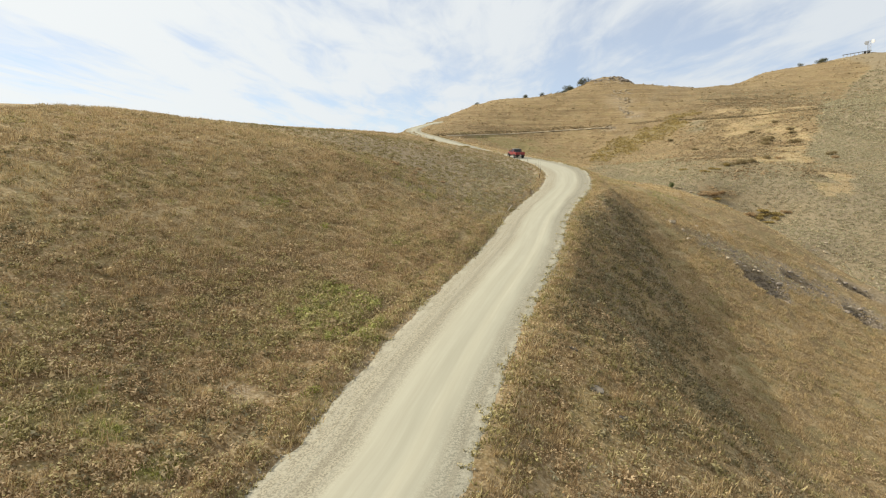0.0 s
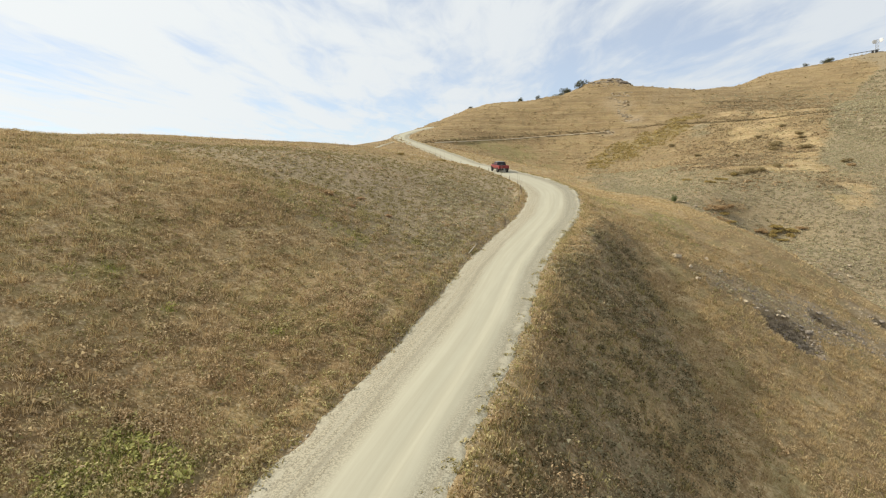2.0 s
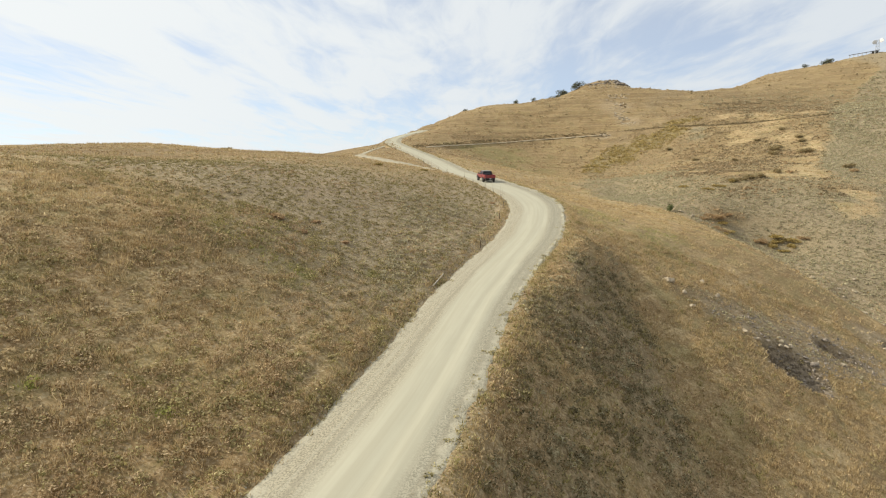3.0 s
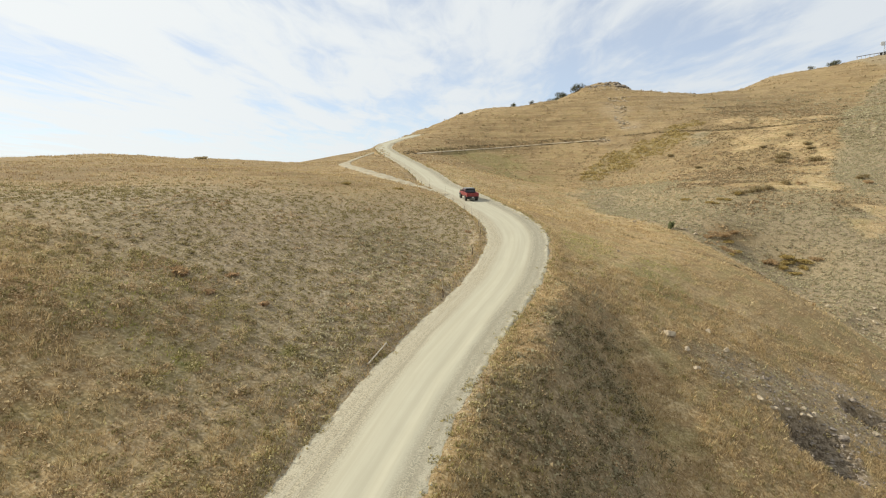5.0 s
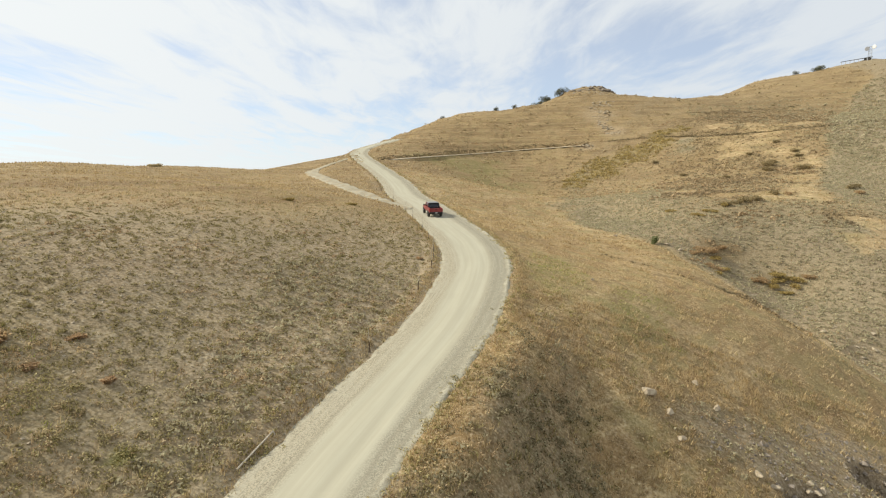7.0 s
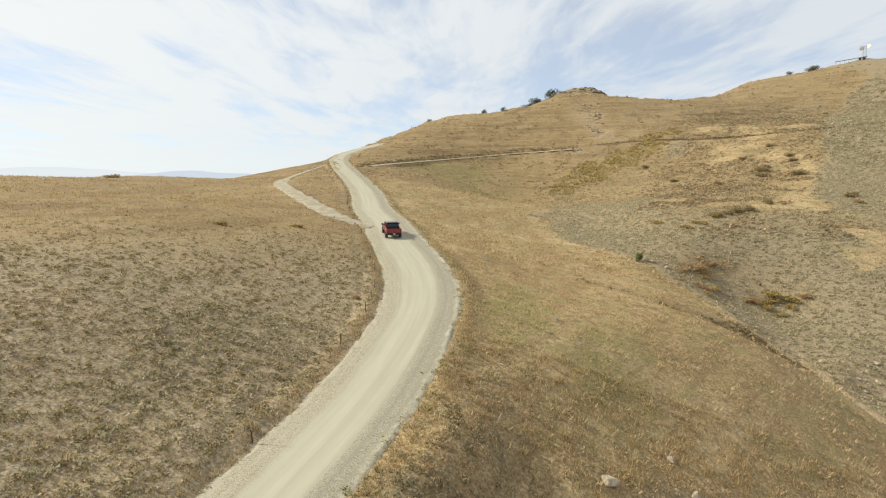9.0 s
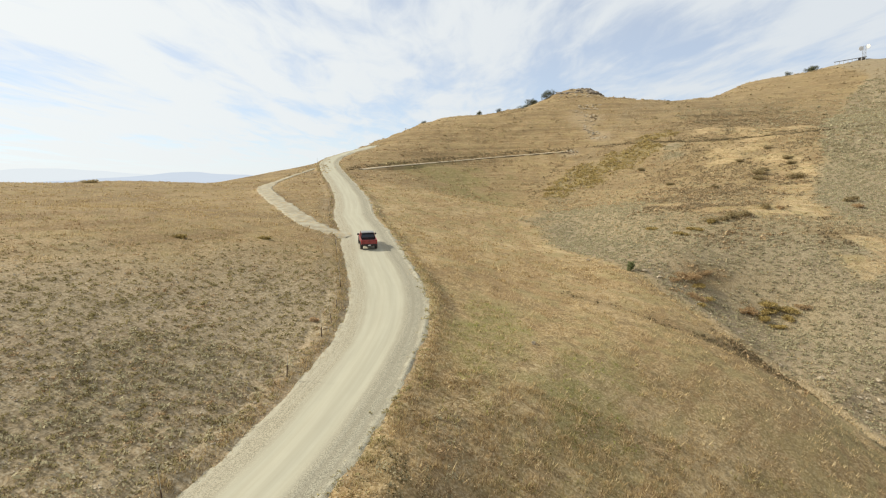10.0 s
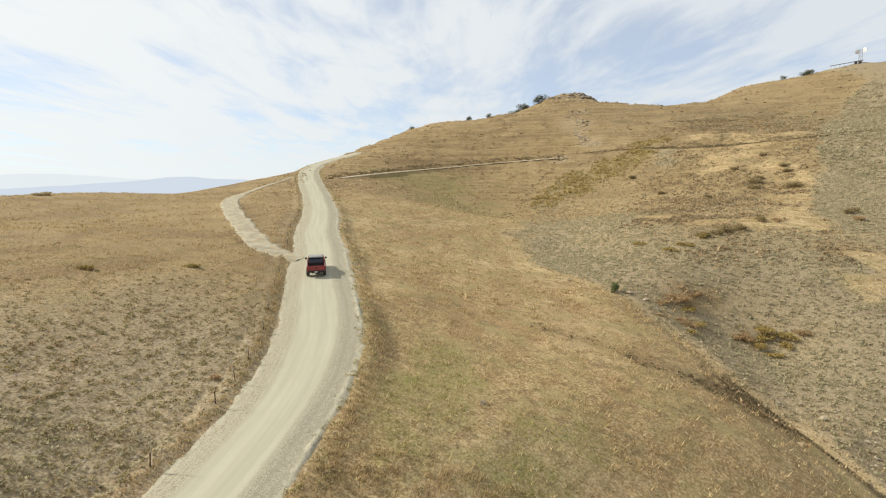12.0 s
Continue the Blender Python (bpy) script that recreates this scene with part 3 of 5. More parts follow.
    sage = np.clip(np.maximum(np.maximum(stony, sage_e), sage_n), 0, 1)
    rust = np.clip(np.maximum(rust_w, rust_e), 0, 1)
    rust = np.maximum(rust, brown * (1 - gold) * (1 - stand) * 0.75)
    rust = np.maximum(rust, heather * (1 - gold) * (1 - stand) * (0.45 + 0.3 * step01(n2, -0.4, 0.4)))
    # the plateau beyond the stony slope is browner in drifts
    rust = np.maximum(rust, west * step01(y - 0.55 * x + 9 * n1, 84, 112) * (0.5 + 0.35 * step01(n1 + 0.5 * n2, -0.3, 0.4)))
    rust = np.maximum(rust, across * (1 - gold) * (1 - stand) * blot(x, y, ((90, 168, 16, 9), (120, 180, 20, 10), (65, 131, 5, 4), (78, 172, 10, 6), (100, 145, 8, 5), (108, 165, 14, 8), (84, 150, 9, 6)), 0.6 * n2) * 0.8)
    n3 = rough_noise(x, y, 1.7, 27, 2)
    green = blot(x, y, ((-5.6, 29.4, 2.5, 4.6), (-8.6, 15.8, 1.0, 0.9), (-11.3, 16.9, 0.7, 0.6), (-15.2, 21.7, 0.8, 0.6), (-15.7, 23.4, 0.6, 0.5), (-18.2, 22.2, 0.8, 0.6), (-1.2, 54.2, 0.9, 0.7),
                        (7.8, 31, 0.9, 1.4), (2.6, 58, 0.7, 0.5)), 0.7 * n3) * (0.6 + 0.4 * step01(n3, -0.3, 0.3))
    green = np.maximum(green, 0.6 * west * (1 - step01(y, 46, 60)) * step01(n3 + 0.5 * n2, 0.4, 0.8))
    green = np.maximum(green, 0.5 * blot(x, y, ((30, 97, 4, 5), (28, 90, 3.5, 5), (26.2, 85.5, 2.5, 4), (33, 84, 4, 4), (36, 90, 4, 3)), 0.7 * n2 + 0.5 * n3))
    green = np.maximum(green, 0.3 * blot(x, y, OCHRE_STAND, 0.7 * n2))
    # olive brown below the bench, with that hollow's shade put into it
    green = np.maximum(green, 0.5 * blot(x, y, ((30, 258, 26, 16), (40, 230, 20, 22)), 0.7 * n2 + 0.3 * n1))
    green = np.maximum(green, 0.2 * weedy * step01(n2 + 0.6 * n3, 0.0, 0.5))
    green = np.clip(green * 1.0 + 0.18 * rust_w * step01(n2 + n1, 0.1, 0.6), 0, 1)
    bare = stony * (0.35 + 0.6 * step01(n2 + 0.6 * n1, -0.2, 0.5)) * (0.4 + 0.6 * step01(y + 0.6 * x, 55, 78))
    bare = np.maximum(bare, step01(5.5 - np.abs(x - wash_x - 6) * 0.8 + 3 * n2, 0, 4) * (y > 85) * (1 - step01(y, 138, 150)) * 0.5)
    bare = np.maximum(bare, step01(0.55 - (np.abs(side) - half_width(y)) / 0.7 + 0.9 * n2, 0, 1) * (np.abs(side) < 20))
    bare = np.maximum(bare, 0.75 * np.exp(-((side - half_width(y) - 1.8) / 0.4) ** 2) * step01(n2 + n3, -0.3, 0.4))
    bare = np.maximum(bare, 0.8 * blot(x, y, ((-7.6, 20.2, 1.1, 0.6),), 0.6 * n3))
    bare = np.maximum(bare, blot(x, y, ((43, 71.5, 9, 3.0), (51, 75.5, 8, 3.4), (56, 73, 6, 4), (63, 82, 8, 3.4)), 0.4 * n2) * 0.9)
    bare = np.maximum(bare, blot(x, y, ((102, 322, 9, 16), (99, 297, 6, 12), (84, 282, 5, 5), (128, 416, 14, 10)), 0.5 * n2) * 0.6)
    wash_side = beside(WASH, x, y, 14)[0]
    rust = np.maximum(rust, dark_roll(x, y, wash_side) * 0.95)
    hill = step01(y - 0.12 * x + 8 * n1, 188, 228) * (1 - 0.9 * gold) * (1 - stand)
    rust = np.maximum(rust, hill * (0.55 + 0.45 * step01(n2 + 0.6 * n1, -0.3, 0.5)))
    cut = np.exp(-((beside(BENCH, x, y, 8)[0] - 2.6) / 1.3) ** 2) + 0.3 * np.exp(-((beside(OLD_BENCH, x, y, 8)[0] - 1.5) / 1.2) ** 2)
    rust = np.clip(rust + cut, 0, 1)
    # shale in the slips; its dark colour doubles as the hollows' shade
    shale = np.zeros_like(x)
    for cx, cy, ax, ay in SLIPS:
        shale = np.maximum(shale, step01(1.05 - np.hypot((x - cx) / ax, (y - cy) / ay) + 0.3 * rough_noise(x, y, 1.6, 41), 0, 0.35))
    # lit rim of the spur above the wash, put into paler straw
    edge = np.exp(-((x - wash_x + 2.6) / 1.3) ** 2) * (y > 118) * (y < 215)
    pale = np.maximum(gold * across, edge)
    pale = np.maximum(pale, 0.8 * west * step01(z + 2 * n1, 1.5, 6.5) * (y < 70))
    pale = np.clip(np.maximum(pale, 0.55 * near_e * step01(n1, 0.0, 0.5) * step01(y, 75, 100)), 0, 1)
    return sage, green, rust, np.clip(bare, 0, 1), pale, shale


def axis(parts, far_lo, far_hi):
    """Grid lines: (from, to, step) stretches, then ever wider steps out to the horizon."""
    v = []
    for a, b, s in parts:
        v += list(np.arange(a, b, s))
    v.append(parts[-1][1])
    lo, hi, s = v[0], v[-1], parts[0][2]
    while lo > far_lo:
        s *= 1.3
        lo -= s
        v.insert(0, lo)
    s = parts[-1][2]
    while hi < far_hi:
        s *= 1.3
        hi += s
        v.append(hi)
    return np.array(v)


def mesh_from(name, verts, faces, material, smooth=True):
    me = bpy.data.meshes.new(name)
    verts, faces = np.asarray(verts, np.float32), np.asarray(faces, np.int32)
    n, k = faces.shape
    me.vertices.add(len(verts))
    me.vertices.foreach_set("co", verts.ravel())
    me.loops.add(n * k)
    me.loops.foreach_set("vertex_index", faces.ravel())
    me.polygons.add(n)
    me.polygons.foreach_set("loop_start", np.arange(0, n * k, k, dtype=np.int32))
    me.polygons.foreach_set("use_smooth", np.full(n, smooth))
    me.update(calc_edges=True)
    me.materials.append(material)
    return me


def quads(nx, ny):
    i = (np.arange(ny - 1)[:, None] * nx + np.arange(nx - 1)[None]).ravel()
    return np.stack([i, i + 1, i + nx + 1, i + nx], 1)


def shares(me, name, rgb):
    at = me.color_attributes.new(name, "FLOAT_COLOR", "POINT")
    at.data.foreach_set("color", np.concatenate([np.stack(rgb, 1), np.ones((len(rgb[0]), 1))], 1).astype(np.float32).ravel())


def build_ground():
    xs = axis([(-112, -36, 2.0), (-36, 76, 0.55), (76, 150, 1.3), (150, 330, 3.0)], -4600, 4600)
    ys = axis([(-60, 0, 3.0), (0, 140, 0.55), (140, 330, 1.3), (330, 520, 3.0)], -4600, 4600)
    gx, gy = [g.ravel() for g in np.meshgrid(xs, ys)]
    gz = land(gx, gy)
    me = mesh_from("ground", np.stack([gx, gy, gz], 1), quads(len(xs), len(ys)), M_GROUND)
    s, g, r, b, gold, shale = cover(gx, gy, gz)
    shares(me, "cover_plants", (s, g, r))
    shares(me, "cover_earth", (b, gold, shale))
    return tagged(new("ground", me), "dry golden grass hillsides with grey sage and bare soil", "ground", kind="structure")


def build_strip(name, line, width, material, label, crown=0.08, sink=0.35, wear=1.0, berm=0.04):
    ahead = np.gradient(line[:, :2], axis=0)
    ahead /= np.linalg.norm(ahead, axis=1)[:, None]
    out = np.stack([-ahead[:, 1], ahead[:, 0]], 1)
    us = np.concatenate([[-1.22, -1.12, -1.05, -1.01, -0.97, -0.93, -0.89, -0.84], np.linspace(-0.78, 1.04, 24), [1.12, 1.22]])
    w = width(line[:, 1])
    d = us[None] * w[:, None]
    x, y = line[:, :1] + out[:, :1] * d, line[:, 1:2] + out[:, 1:2] * d
    ragged = rough_noise(x.ravel(), y.ravel(), 1.7, 51, 3).reshape(x.shape)
    a = np.abs(us)[None] + 0.13 * wear * ragged + 0.07 * wear * rough_noise(x.ravel(), y.ravel(), 0.7, 53, 2).reshape(x.shape)
    z = line[:, 2:3] + crown * (1 - np.minimum(a, 1) ** 2) - sink * step01(a, 0.97, 1.24)
    z += 0.012 * rough_noise(x.ravel(), y.ravel(), 0.9, 55, 2).reshape(x.shape)
    z -= 0.03 * np.exp(-((d - 0.85) / 0.3) ** 2) + 0.03 * np.exp(-((d + 0.85) / 0.3) ** 2)
    heaps = np.clip(0.35 + 1.5 * rough_noise(x.ravel(), y.ravel(), 2.4, 57, 3).reshape(x.shape), 0, 1.4) * (0.15 + 0.85 * step01(y, 48, 66))
    z += berm * np.exp(-((us[None] + 0.94 + 0.03 * ragged) / 0.06) ** 2) * heaps
    # a low windrow of stones thrown out of the wheel lanes
    z += crown * (0.55 * np.exp(-((us[None] + 0.46) / 0.06) ** 2) + 0.35 * np.exp(-((us[None] - 0.66) / 0.06) ** 2)) * (0.6 + 0.7 * ragged)
    me = mesh_from(name, np.stack([x, y, z], -1).reshape(-1, 3), quads(len(us), len(line)), material)
    uv = me.uv_layers.new(name="across")
    idx = np.empty(len(me.loops), np.int32)
    me.loops.foreach_get("vertex_index", idx)
    far = np.repeat(np.arange(len(line)) * 0.5, len(us))
    flat_uv = np.stack([np.tile(us, len(line)), far], 1)[idx]
    uv.data.foreach_set("uv", flat_uv.astype(np.float32).ravel())
    return tagged(new(name, me), label, "road", kind="structure")


GROUND = build_ground()
build_strip("road", ROAD, half_width, M_ROAD, "pale dusty gravel road with worn wheel lanes and loose stony edges", wear=1.15, berm=0.2)
build_strip("dirt_track", TRACK, lambda y: 1.95 - 0.4 * step01(y, 126, 136) - 0.75 * step01(y, 188, 202), M_TRACK, "narrow pale dirt track leaving the gravel road", 0.04, 0.3, 3.0)
build_strip("bench_track", BENCH, lambda y: 1.5 + 0 * y, M_BENCH, "faint bench track cut across the far hillside", 0.02, 0.3)


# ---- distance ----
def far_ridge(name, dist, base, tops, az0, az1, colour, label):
    """A mountain chain far beyond the plain, its haze put into a glowing colour."""
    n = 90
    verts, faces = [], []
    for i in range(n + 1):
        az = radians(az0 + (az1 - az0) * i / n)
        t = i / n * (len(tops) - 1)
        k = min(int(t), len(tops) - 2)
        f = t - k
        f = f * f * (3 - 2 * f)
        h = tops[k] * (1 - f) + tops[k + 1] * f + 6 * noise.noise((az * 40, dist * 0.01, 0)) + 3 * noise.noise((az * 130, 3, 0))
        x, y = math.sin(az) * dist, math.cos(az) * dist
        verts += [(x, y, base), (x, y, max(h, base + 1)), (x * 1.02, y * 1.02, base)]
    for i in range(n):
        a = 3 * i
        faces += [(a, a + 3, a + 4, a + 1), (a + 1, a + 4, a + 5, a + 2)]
    return tagged(new(name, mesh_from(name, verts, faces, haze_glow(name, colour))), label, "mountain", kind="structure")


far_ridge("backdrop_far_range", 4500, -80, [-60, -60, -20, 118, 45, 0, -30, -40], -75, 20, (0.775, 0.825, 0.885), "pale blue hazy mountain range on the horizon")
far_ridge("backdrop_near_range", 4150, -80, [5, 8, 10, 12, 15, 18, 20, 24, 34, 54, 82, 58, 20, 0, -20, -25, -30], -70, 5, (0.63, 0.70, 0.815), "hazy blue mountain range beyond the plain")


# ---- plants and stones that nobody could count ----
M_BRUSH = blade_material("dark_brush_leaves", (0.09, 0.07, 0.038), (0.16, 0.125, 0.068), (0.24, 0.19, 0.105))
M_SLAB = plain("dull_brown_slab", (0.10, 0.085, 0.066), (0.20, 0.172, 0.135), 5.0, 0.95, spec=0.1, bump=0.5, dist=0.03)
M_DOT = blade_material("olive_cushion_leaves", (0.17, 0.138, 0.056), (0.28, 0.23, 0.10), (0.42, 0.35, 0.175))
# weed colour kept dark, with the bank's shade in it
M_BANK = blade_material("shaded_grey_olive_weed_leaves", (0.10, 0.083, 0.042), (0.19, 0.158, 0.082), (0.34, 0.29, 0.175))
M_HEATHER = blade_material("brown_heather_leaves", (0.17, 0.125, 0.07), (0.27, 0.205, 0.118), (0.37, 0.29, 0.175))
M_GRAVEL = plain("pale_gravel_stones", (0.20, 0.178, 0.13), (0.40, 0.365, 0.275), 2.0, 0.9, bump=0)
rng = np.random.default_rng(7)


def scatter(x0, x1, y0, y1, per_m2, keep):
    """Even random places on the ground, thinned by keep(x, y, z, cover)."""
    n = int((x1 - x0) * (y1 - y0) * per_m2)
    x, y = rng.uniform(x0, x1, n), rng.uniform(y0, y1, n)
    z = land(x, y)
    ok = rng.random(n) < keep(x, y, z, cover(x, y, z))
    return np.stack([x, y, z], 1)[ok]


def off_road(x, y, edge=0.25):
    side = np.abs(beside(ROAD, x, y, 12)[0]) - half_width(y) + 0.35 * rough_noise(x, y, 2.2, 61)
    track = np.abs(beside(TRACK, x, y, 6)[0]) - 1.7 + 1.0 * step01(y, 188, 202)
    return step01(side, edge - 0.2, edge + 0.9) * (track > 0.15) * (np.abs(beside(BENCH, x, y, 6)[0]) > 1.3)


def blades_of(places, size, count, width, spread, lean):
    """Narrow upright leaves, count to a tuft."""
    n = len(places)
    base = np.repeat(places, count, 0)
    s = np.repeat(size, count)
    m = n * count
    ang, rad = rng.uniform(0, 2 * np.pi, m), np.sqrt(rng.random(m)) * spread * s
    root = base + np.stack([np.cos(ang) * rad, np.sin(ang) * rad, np.full(m, -0.04)], 1)
    h = s * rng.uniform(0.35, 0.8, m)
    out = rng.uniform(0.2, 1.3, m) * lean * h
    tip = root + np.stack([np.cos(ang) * out + 0.05 * h, np.sin(ang) * out - 0.03 * h, h], 1)
    turn_ = rng.uniform(0, 2 * np.pi, m)
    w = (0.65 * width * s)[:, None] * np.stack([np.cos(turn_), np.sin(turn_), np.zeros(m)], 1)
    v = np.stack([root - w, root + w, tip], 1).reshape(-1, 3)
    return v, np.arange(3 * m).reshape(-1, 3), np.tile([0.0, 0.0, 1.0], m)


def clumps_of(places, size, count, squash=0.6, leaf=(0.2, 0.36)):
    """Low rounded bushes: count small ragged leaf sprays over a dome."""
    n = len(places)
    base, s = np.repeat(places, count, 0), np.repeat(size, count)
    m = n * count
    az, up_ = rng.uniform(0, 2 * np.pi, m), rng.uniform(0.0, 1.0, m)
    r = s * rng.uniform(0.55, 1.0, m)
    flat_ = np.sqrt(1 - up_ ** 2)
    way = np.stack([np.cos(az) * flat_, np.sin(az) * flat_, up_], 1)
    mid = base + way * r[:, None] * np.array([1, 1, squash])
    a = rng.normal(size=(m, 3))
    a -= way * (a * way).sum(1)[:, None] * 0.6
    a /= np.linalg.norm(a, axis=1)[:, None]
    b = np.cross(way, a) + 0.35 * rng.normal(size=(m, 3))
    k = (s * rng.uniform(*leaf, m))[:, None]
    v = np.stack([mid - a * k, mid + a * k * 0.7 - b * k * 0.5, mid + b * k + way * k * 0.6], 1).reshape(-1, 3)
    return v, np.arange(3 * m).reshape(-1, 3), np.clip((v[:, 2] - np.repeat(base[:, 2], 3)) / np.repeat(s * squash, 3), 0, 1)


def stones_of(places, size):
    """Small angular stones, eight faces each."""
    n = len(places)
    o = np.array([(1, 0, 0), (0, 1, 0), (-1, 0, 0), (0, -1, 0), (0, 0, 0.7), (0, 0, -0.5)])
    f = np.array([(0, 1, 4), (1, 2, 4), (2, 3, 4), (3, 0, 4), (1, 0, 5), (2, 1, 5), (3, 2, 5), (0, 3, 5)])
    v = o[None] * rng.uniform(0.55, 1.25, (n, 6, 1)) + rng.normal(scale=0.18, size=(n, 6, 3))
    t = rng.uniform(0, 2 * np.pi, n)
    c, s_ = np.cos(t)[:, None], np.sin(t)[:, None]
    v = np.stack([v[..., 0] * c - v[..., 1] * s_, v[..., 0] * s_ + v[..., 1] * c, v[..., 2]], -1)
    v = v * size[:, None, None] + places[:, None]
    return v.reshape(-1, 3), (f[None] + 6 * np.arange(n)[:, None, None]).reshape(-1, 3), np.zeros(6 * n)


def stuff(name, pieces, material, label, category):
    vs, fs, hs, k = [], [], [], 0
    for v, f, h in pieces:
        vs.append(v), fs.append(f + k), hs.append(h)
        k += len(v)
    me = mesh_from(name, np.concatenate(vs), np.concatenate(fs), material, False)
    me.attributes.new("seed_head", "FLOAT", "POINT").data.foreach_set("value", np.concatenate(hs).astype(np.float32))
    return tagged(new(name, me), label, category, kind="stuff")


def sizes(places, lo, hi):
    return rng.uniform(lo, hi, len(places))


def verge_grass(x, y, z, c):
    """A strip of grass on the low berm beside the road, thinner on the downhill side."""
    s = beside(ROAD, x, y, 8)[0]
    o = np.abs(s) - half_width(y) + 0.35 * rough_noise(x, y, 1.8, 93, 2)
    return np.where(s > 0, 0.95 * np.exp(-((o - 0.5) / 0.42) ** 2), 0.7 * np.exp(-((o - 0.9) / 0.6) ** 2)) * (0.4 + 0.6 * step01(rough_noise(x, y, 1.3, 97), -0.4, 0.3))


LEFT_NEAR, RIGHT_NEAR, MIDDLE, FAR = (-36, 12, 3, 64), (3, 56, 8, 84), (-48, 64, 60, 142), (-70, 66, 120, 215)


def tuft(x, y, seed, size=1.1):
    """1 where a bunch of grass stands, 0 in the gaps between."""
    return step01(rough_noise(x, y, size, seed, 2), -0.28, 0.28)


def tall(places, lo, hi, seed, size=1.1):
    """Sizes of tufts: the middle of a bunch stands higher than its rim."""
    return rng.uniform(lo, hi, len(places)) * (0.6 + 0.75 * tuft(places[:, 0], places[:, 1], seed, size))


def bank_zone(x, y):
    """Steep weedy bank between the road and the crease; dark weeds deepen its shade."""
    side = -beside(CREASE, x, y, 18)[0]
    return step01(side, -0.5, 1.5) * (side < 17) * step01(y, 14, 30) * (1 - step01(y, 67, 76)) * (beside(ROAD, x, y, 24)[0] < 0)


def straw_keep(x, y, z, c):
    sage, green, rust, bare, pale, shale = c
    return off_road(x, y) * np.clip(1 - 0.95 * sage - 0.7 * bare - 0.62 * rust - shale, 0.02, 1) * (0.2 + 0.8 * tuft(x, y, 101)) * (1 - 0.55 * bank_zone(x, y))


def rust_keep(x, y, z, c):
    sage, green, rust, bare, pale, shale = c
    kinds = step01(rough_noise(x, y, 5.0, 33, 3), -0.2, 0.2)
    return off_road(x, y) * np.clip(rust * (1 - 0.5 * bare) * (0.15 + 0.95 * kinds) - shale, 0, 1) * (0.25 + 0.75 * tuft(x, y, 102)) * (1 - 0.45 * bank_zone(x, y))


def green_keep(x, y, z, c):
    return off_road(x, y, 0.1) * np.clip(c[1] * 1.4 - 0.15, 0, 1)


def sage_keep(x, y, z, c):
    return off_road(x, y, 0.6) * np.clip(c[0] - 0.9 * c[5], 0, 1)


def olive_keep(x, y, z, c):
    sage, green, rust, bare, pale, shale = c
    return off_road(x, y, 0.05) * np.clip(0.9 * rust * (1 - 0.9 * step01(rough_noise(x, y, 5.0, 33, 3), -0.2, 0.2)) + 0.6 * green + 0.2 * sage - 0.4 * bare - shale, 0.05, 1) * (0.25 + 0.75 * tuft(x, y, 103))


a = scatter(*LEFT_NEAR, 16, straw_keep)
b = scatter(*RIGHT_NEAR, 14, straw_keep)
f = np.concatenate([scatter(64, 150, 100, 262, 1.5, straw_keep), scatter(58, 96, 88, 150, 1.2, lambda x, y, z, c: 0.5 * c[3])])
g = scatter(-12, 26, 6, 116, 36, verge_grass)
c = scatter(*MIDDLE, 4.4, straw_keep)
d = scatter(*FAR, 1.0, straw_keep)
stuff("dry_grass", [blades_of(a, tall(a, 0.16, 0.46, 101), 10, 0.058, 0.55, 0.55), blades_of(b, tall(b, 0.18, 0.42, 101), 11, 0.06, 0.5, 0.35),
                    blades_of(c, tall(c, 0.18, 0.44, 101), 8, 0.09, 0.85, 0.8), blades_of(d, sizes(d, 0.3, 0.55), 6, 0.32, 1.0, 0.8),
                    blades_of(f, sizes(f, 0.3, 0.55), 6, 0.26, 0.9, 0.7), blades_of(g, sizes(g, 0.16, 0.42), 8, 0.1, 0.45, 0.5)], M_STRAW, "dry golden straw grass tufts over the hillsides", "grass")
a = scatter(*LEFT_NEAR, 24, rust_keep)
b = scatter(*RIGHT_NEAR, 18, rust_keep)
c = np.concatenate([scatter(-48, 30, 64, 112, 2.5, rust_keep), scatter(44, 76, 86, 128, 6.0, lambda x, y, z, c: rust_keep(x, y, z, c) * (c[2] > 0.4))])
d = scatter(58, 150, 100, 215, 0.5, rust_keep)
e = scatter(-10, 190, 190, 300, 0.5, lambda x, y, z, c: rust_keep(x, y, z, c) * (c[2] > 0.35))
stuff("russet_weeds", [clumps_of(a, tall(a, 0.12, 0.28, 102), 17, 1.15, (0.1, 0.21)), clumps_of(b, tall(b, 0.12, 0.26, 102), 14, 1.15, (0.11, 0.23)),
                       blades_of(c, sizes(c, 0.2, 0.4), 7, 0.2, 0.6, 0.5), clumps_of(d, sizes(d, 0.4, 0.9), 12, 0.5), clumps_of(e, sizes(e, 0.4, 0.9), 9, 0.5)],
      M_RUST, "russet brown dried weeds on the slopes", "weeds")
a = scatter(*LEFT_NEAR, 21, olive_keep)
b = scatter(*RIGHT_NEAR, 12, olive_keep)
c = np.concatenate([scatter(-48, 20, 58, 112, 3.0, olive_keep), scatter(22, 46, 76, 106, 5.0, olive_keep)])
stuff("olive_weeds", [clumps_of(a, tall(a, 0.12, 0.28, 103), 17, 1.1, (0.1, 0.21)), blades_of(b, tall(b, 0.16, 0.42, 103), 10, 0.095, 0.5, 0.55), blades_of(c, sizes(c, 0.15, 0.34), 7, 0.2, 0.7, 0.7)],
      M_OLIVE, "olive and tan weeds between the dry grass", "weeds")


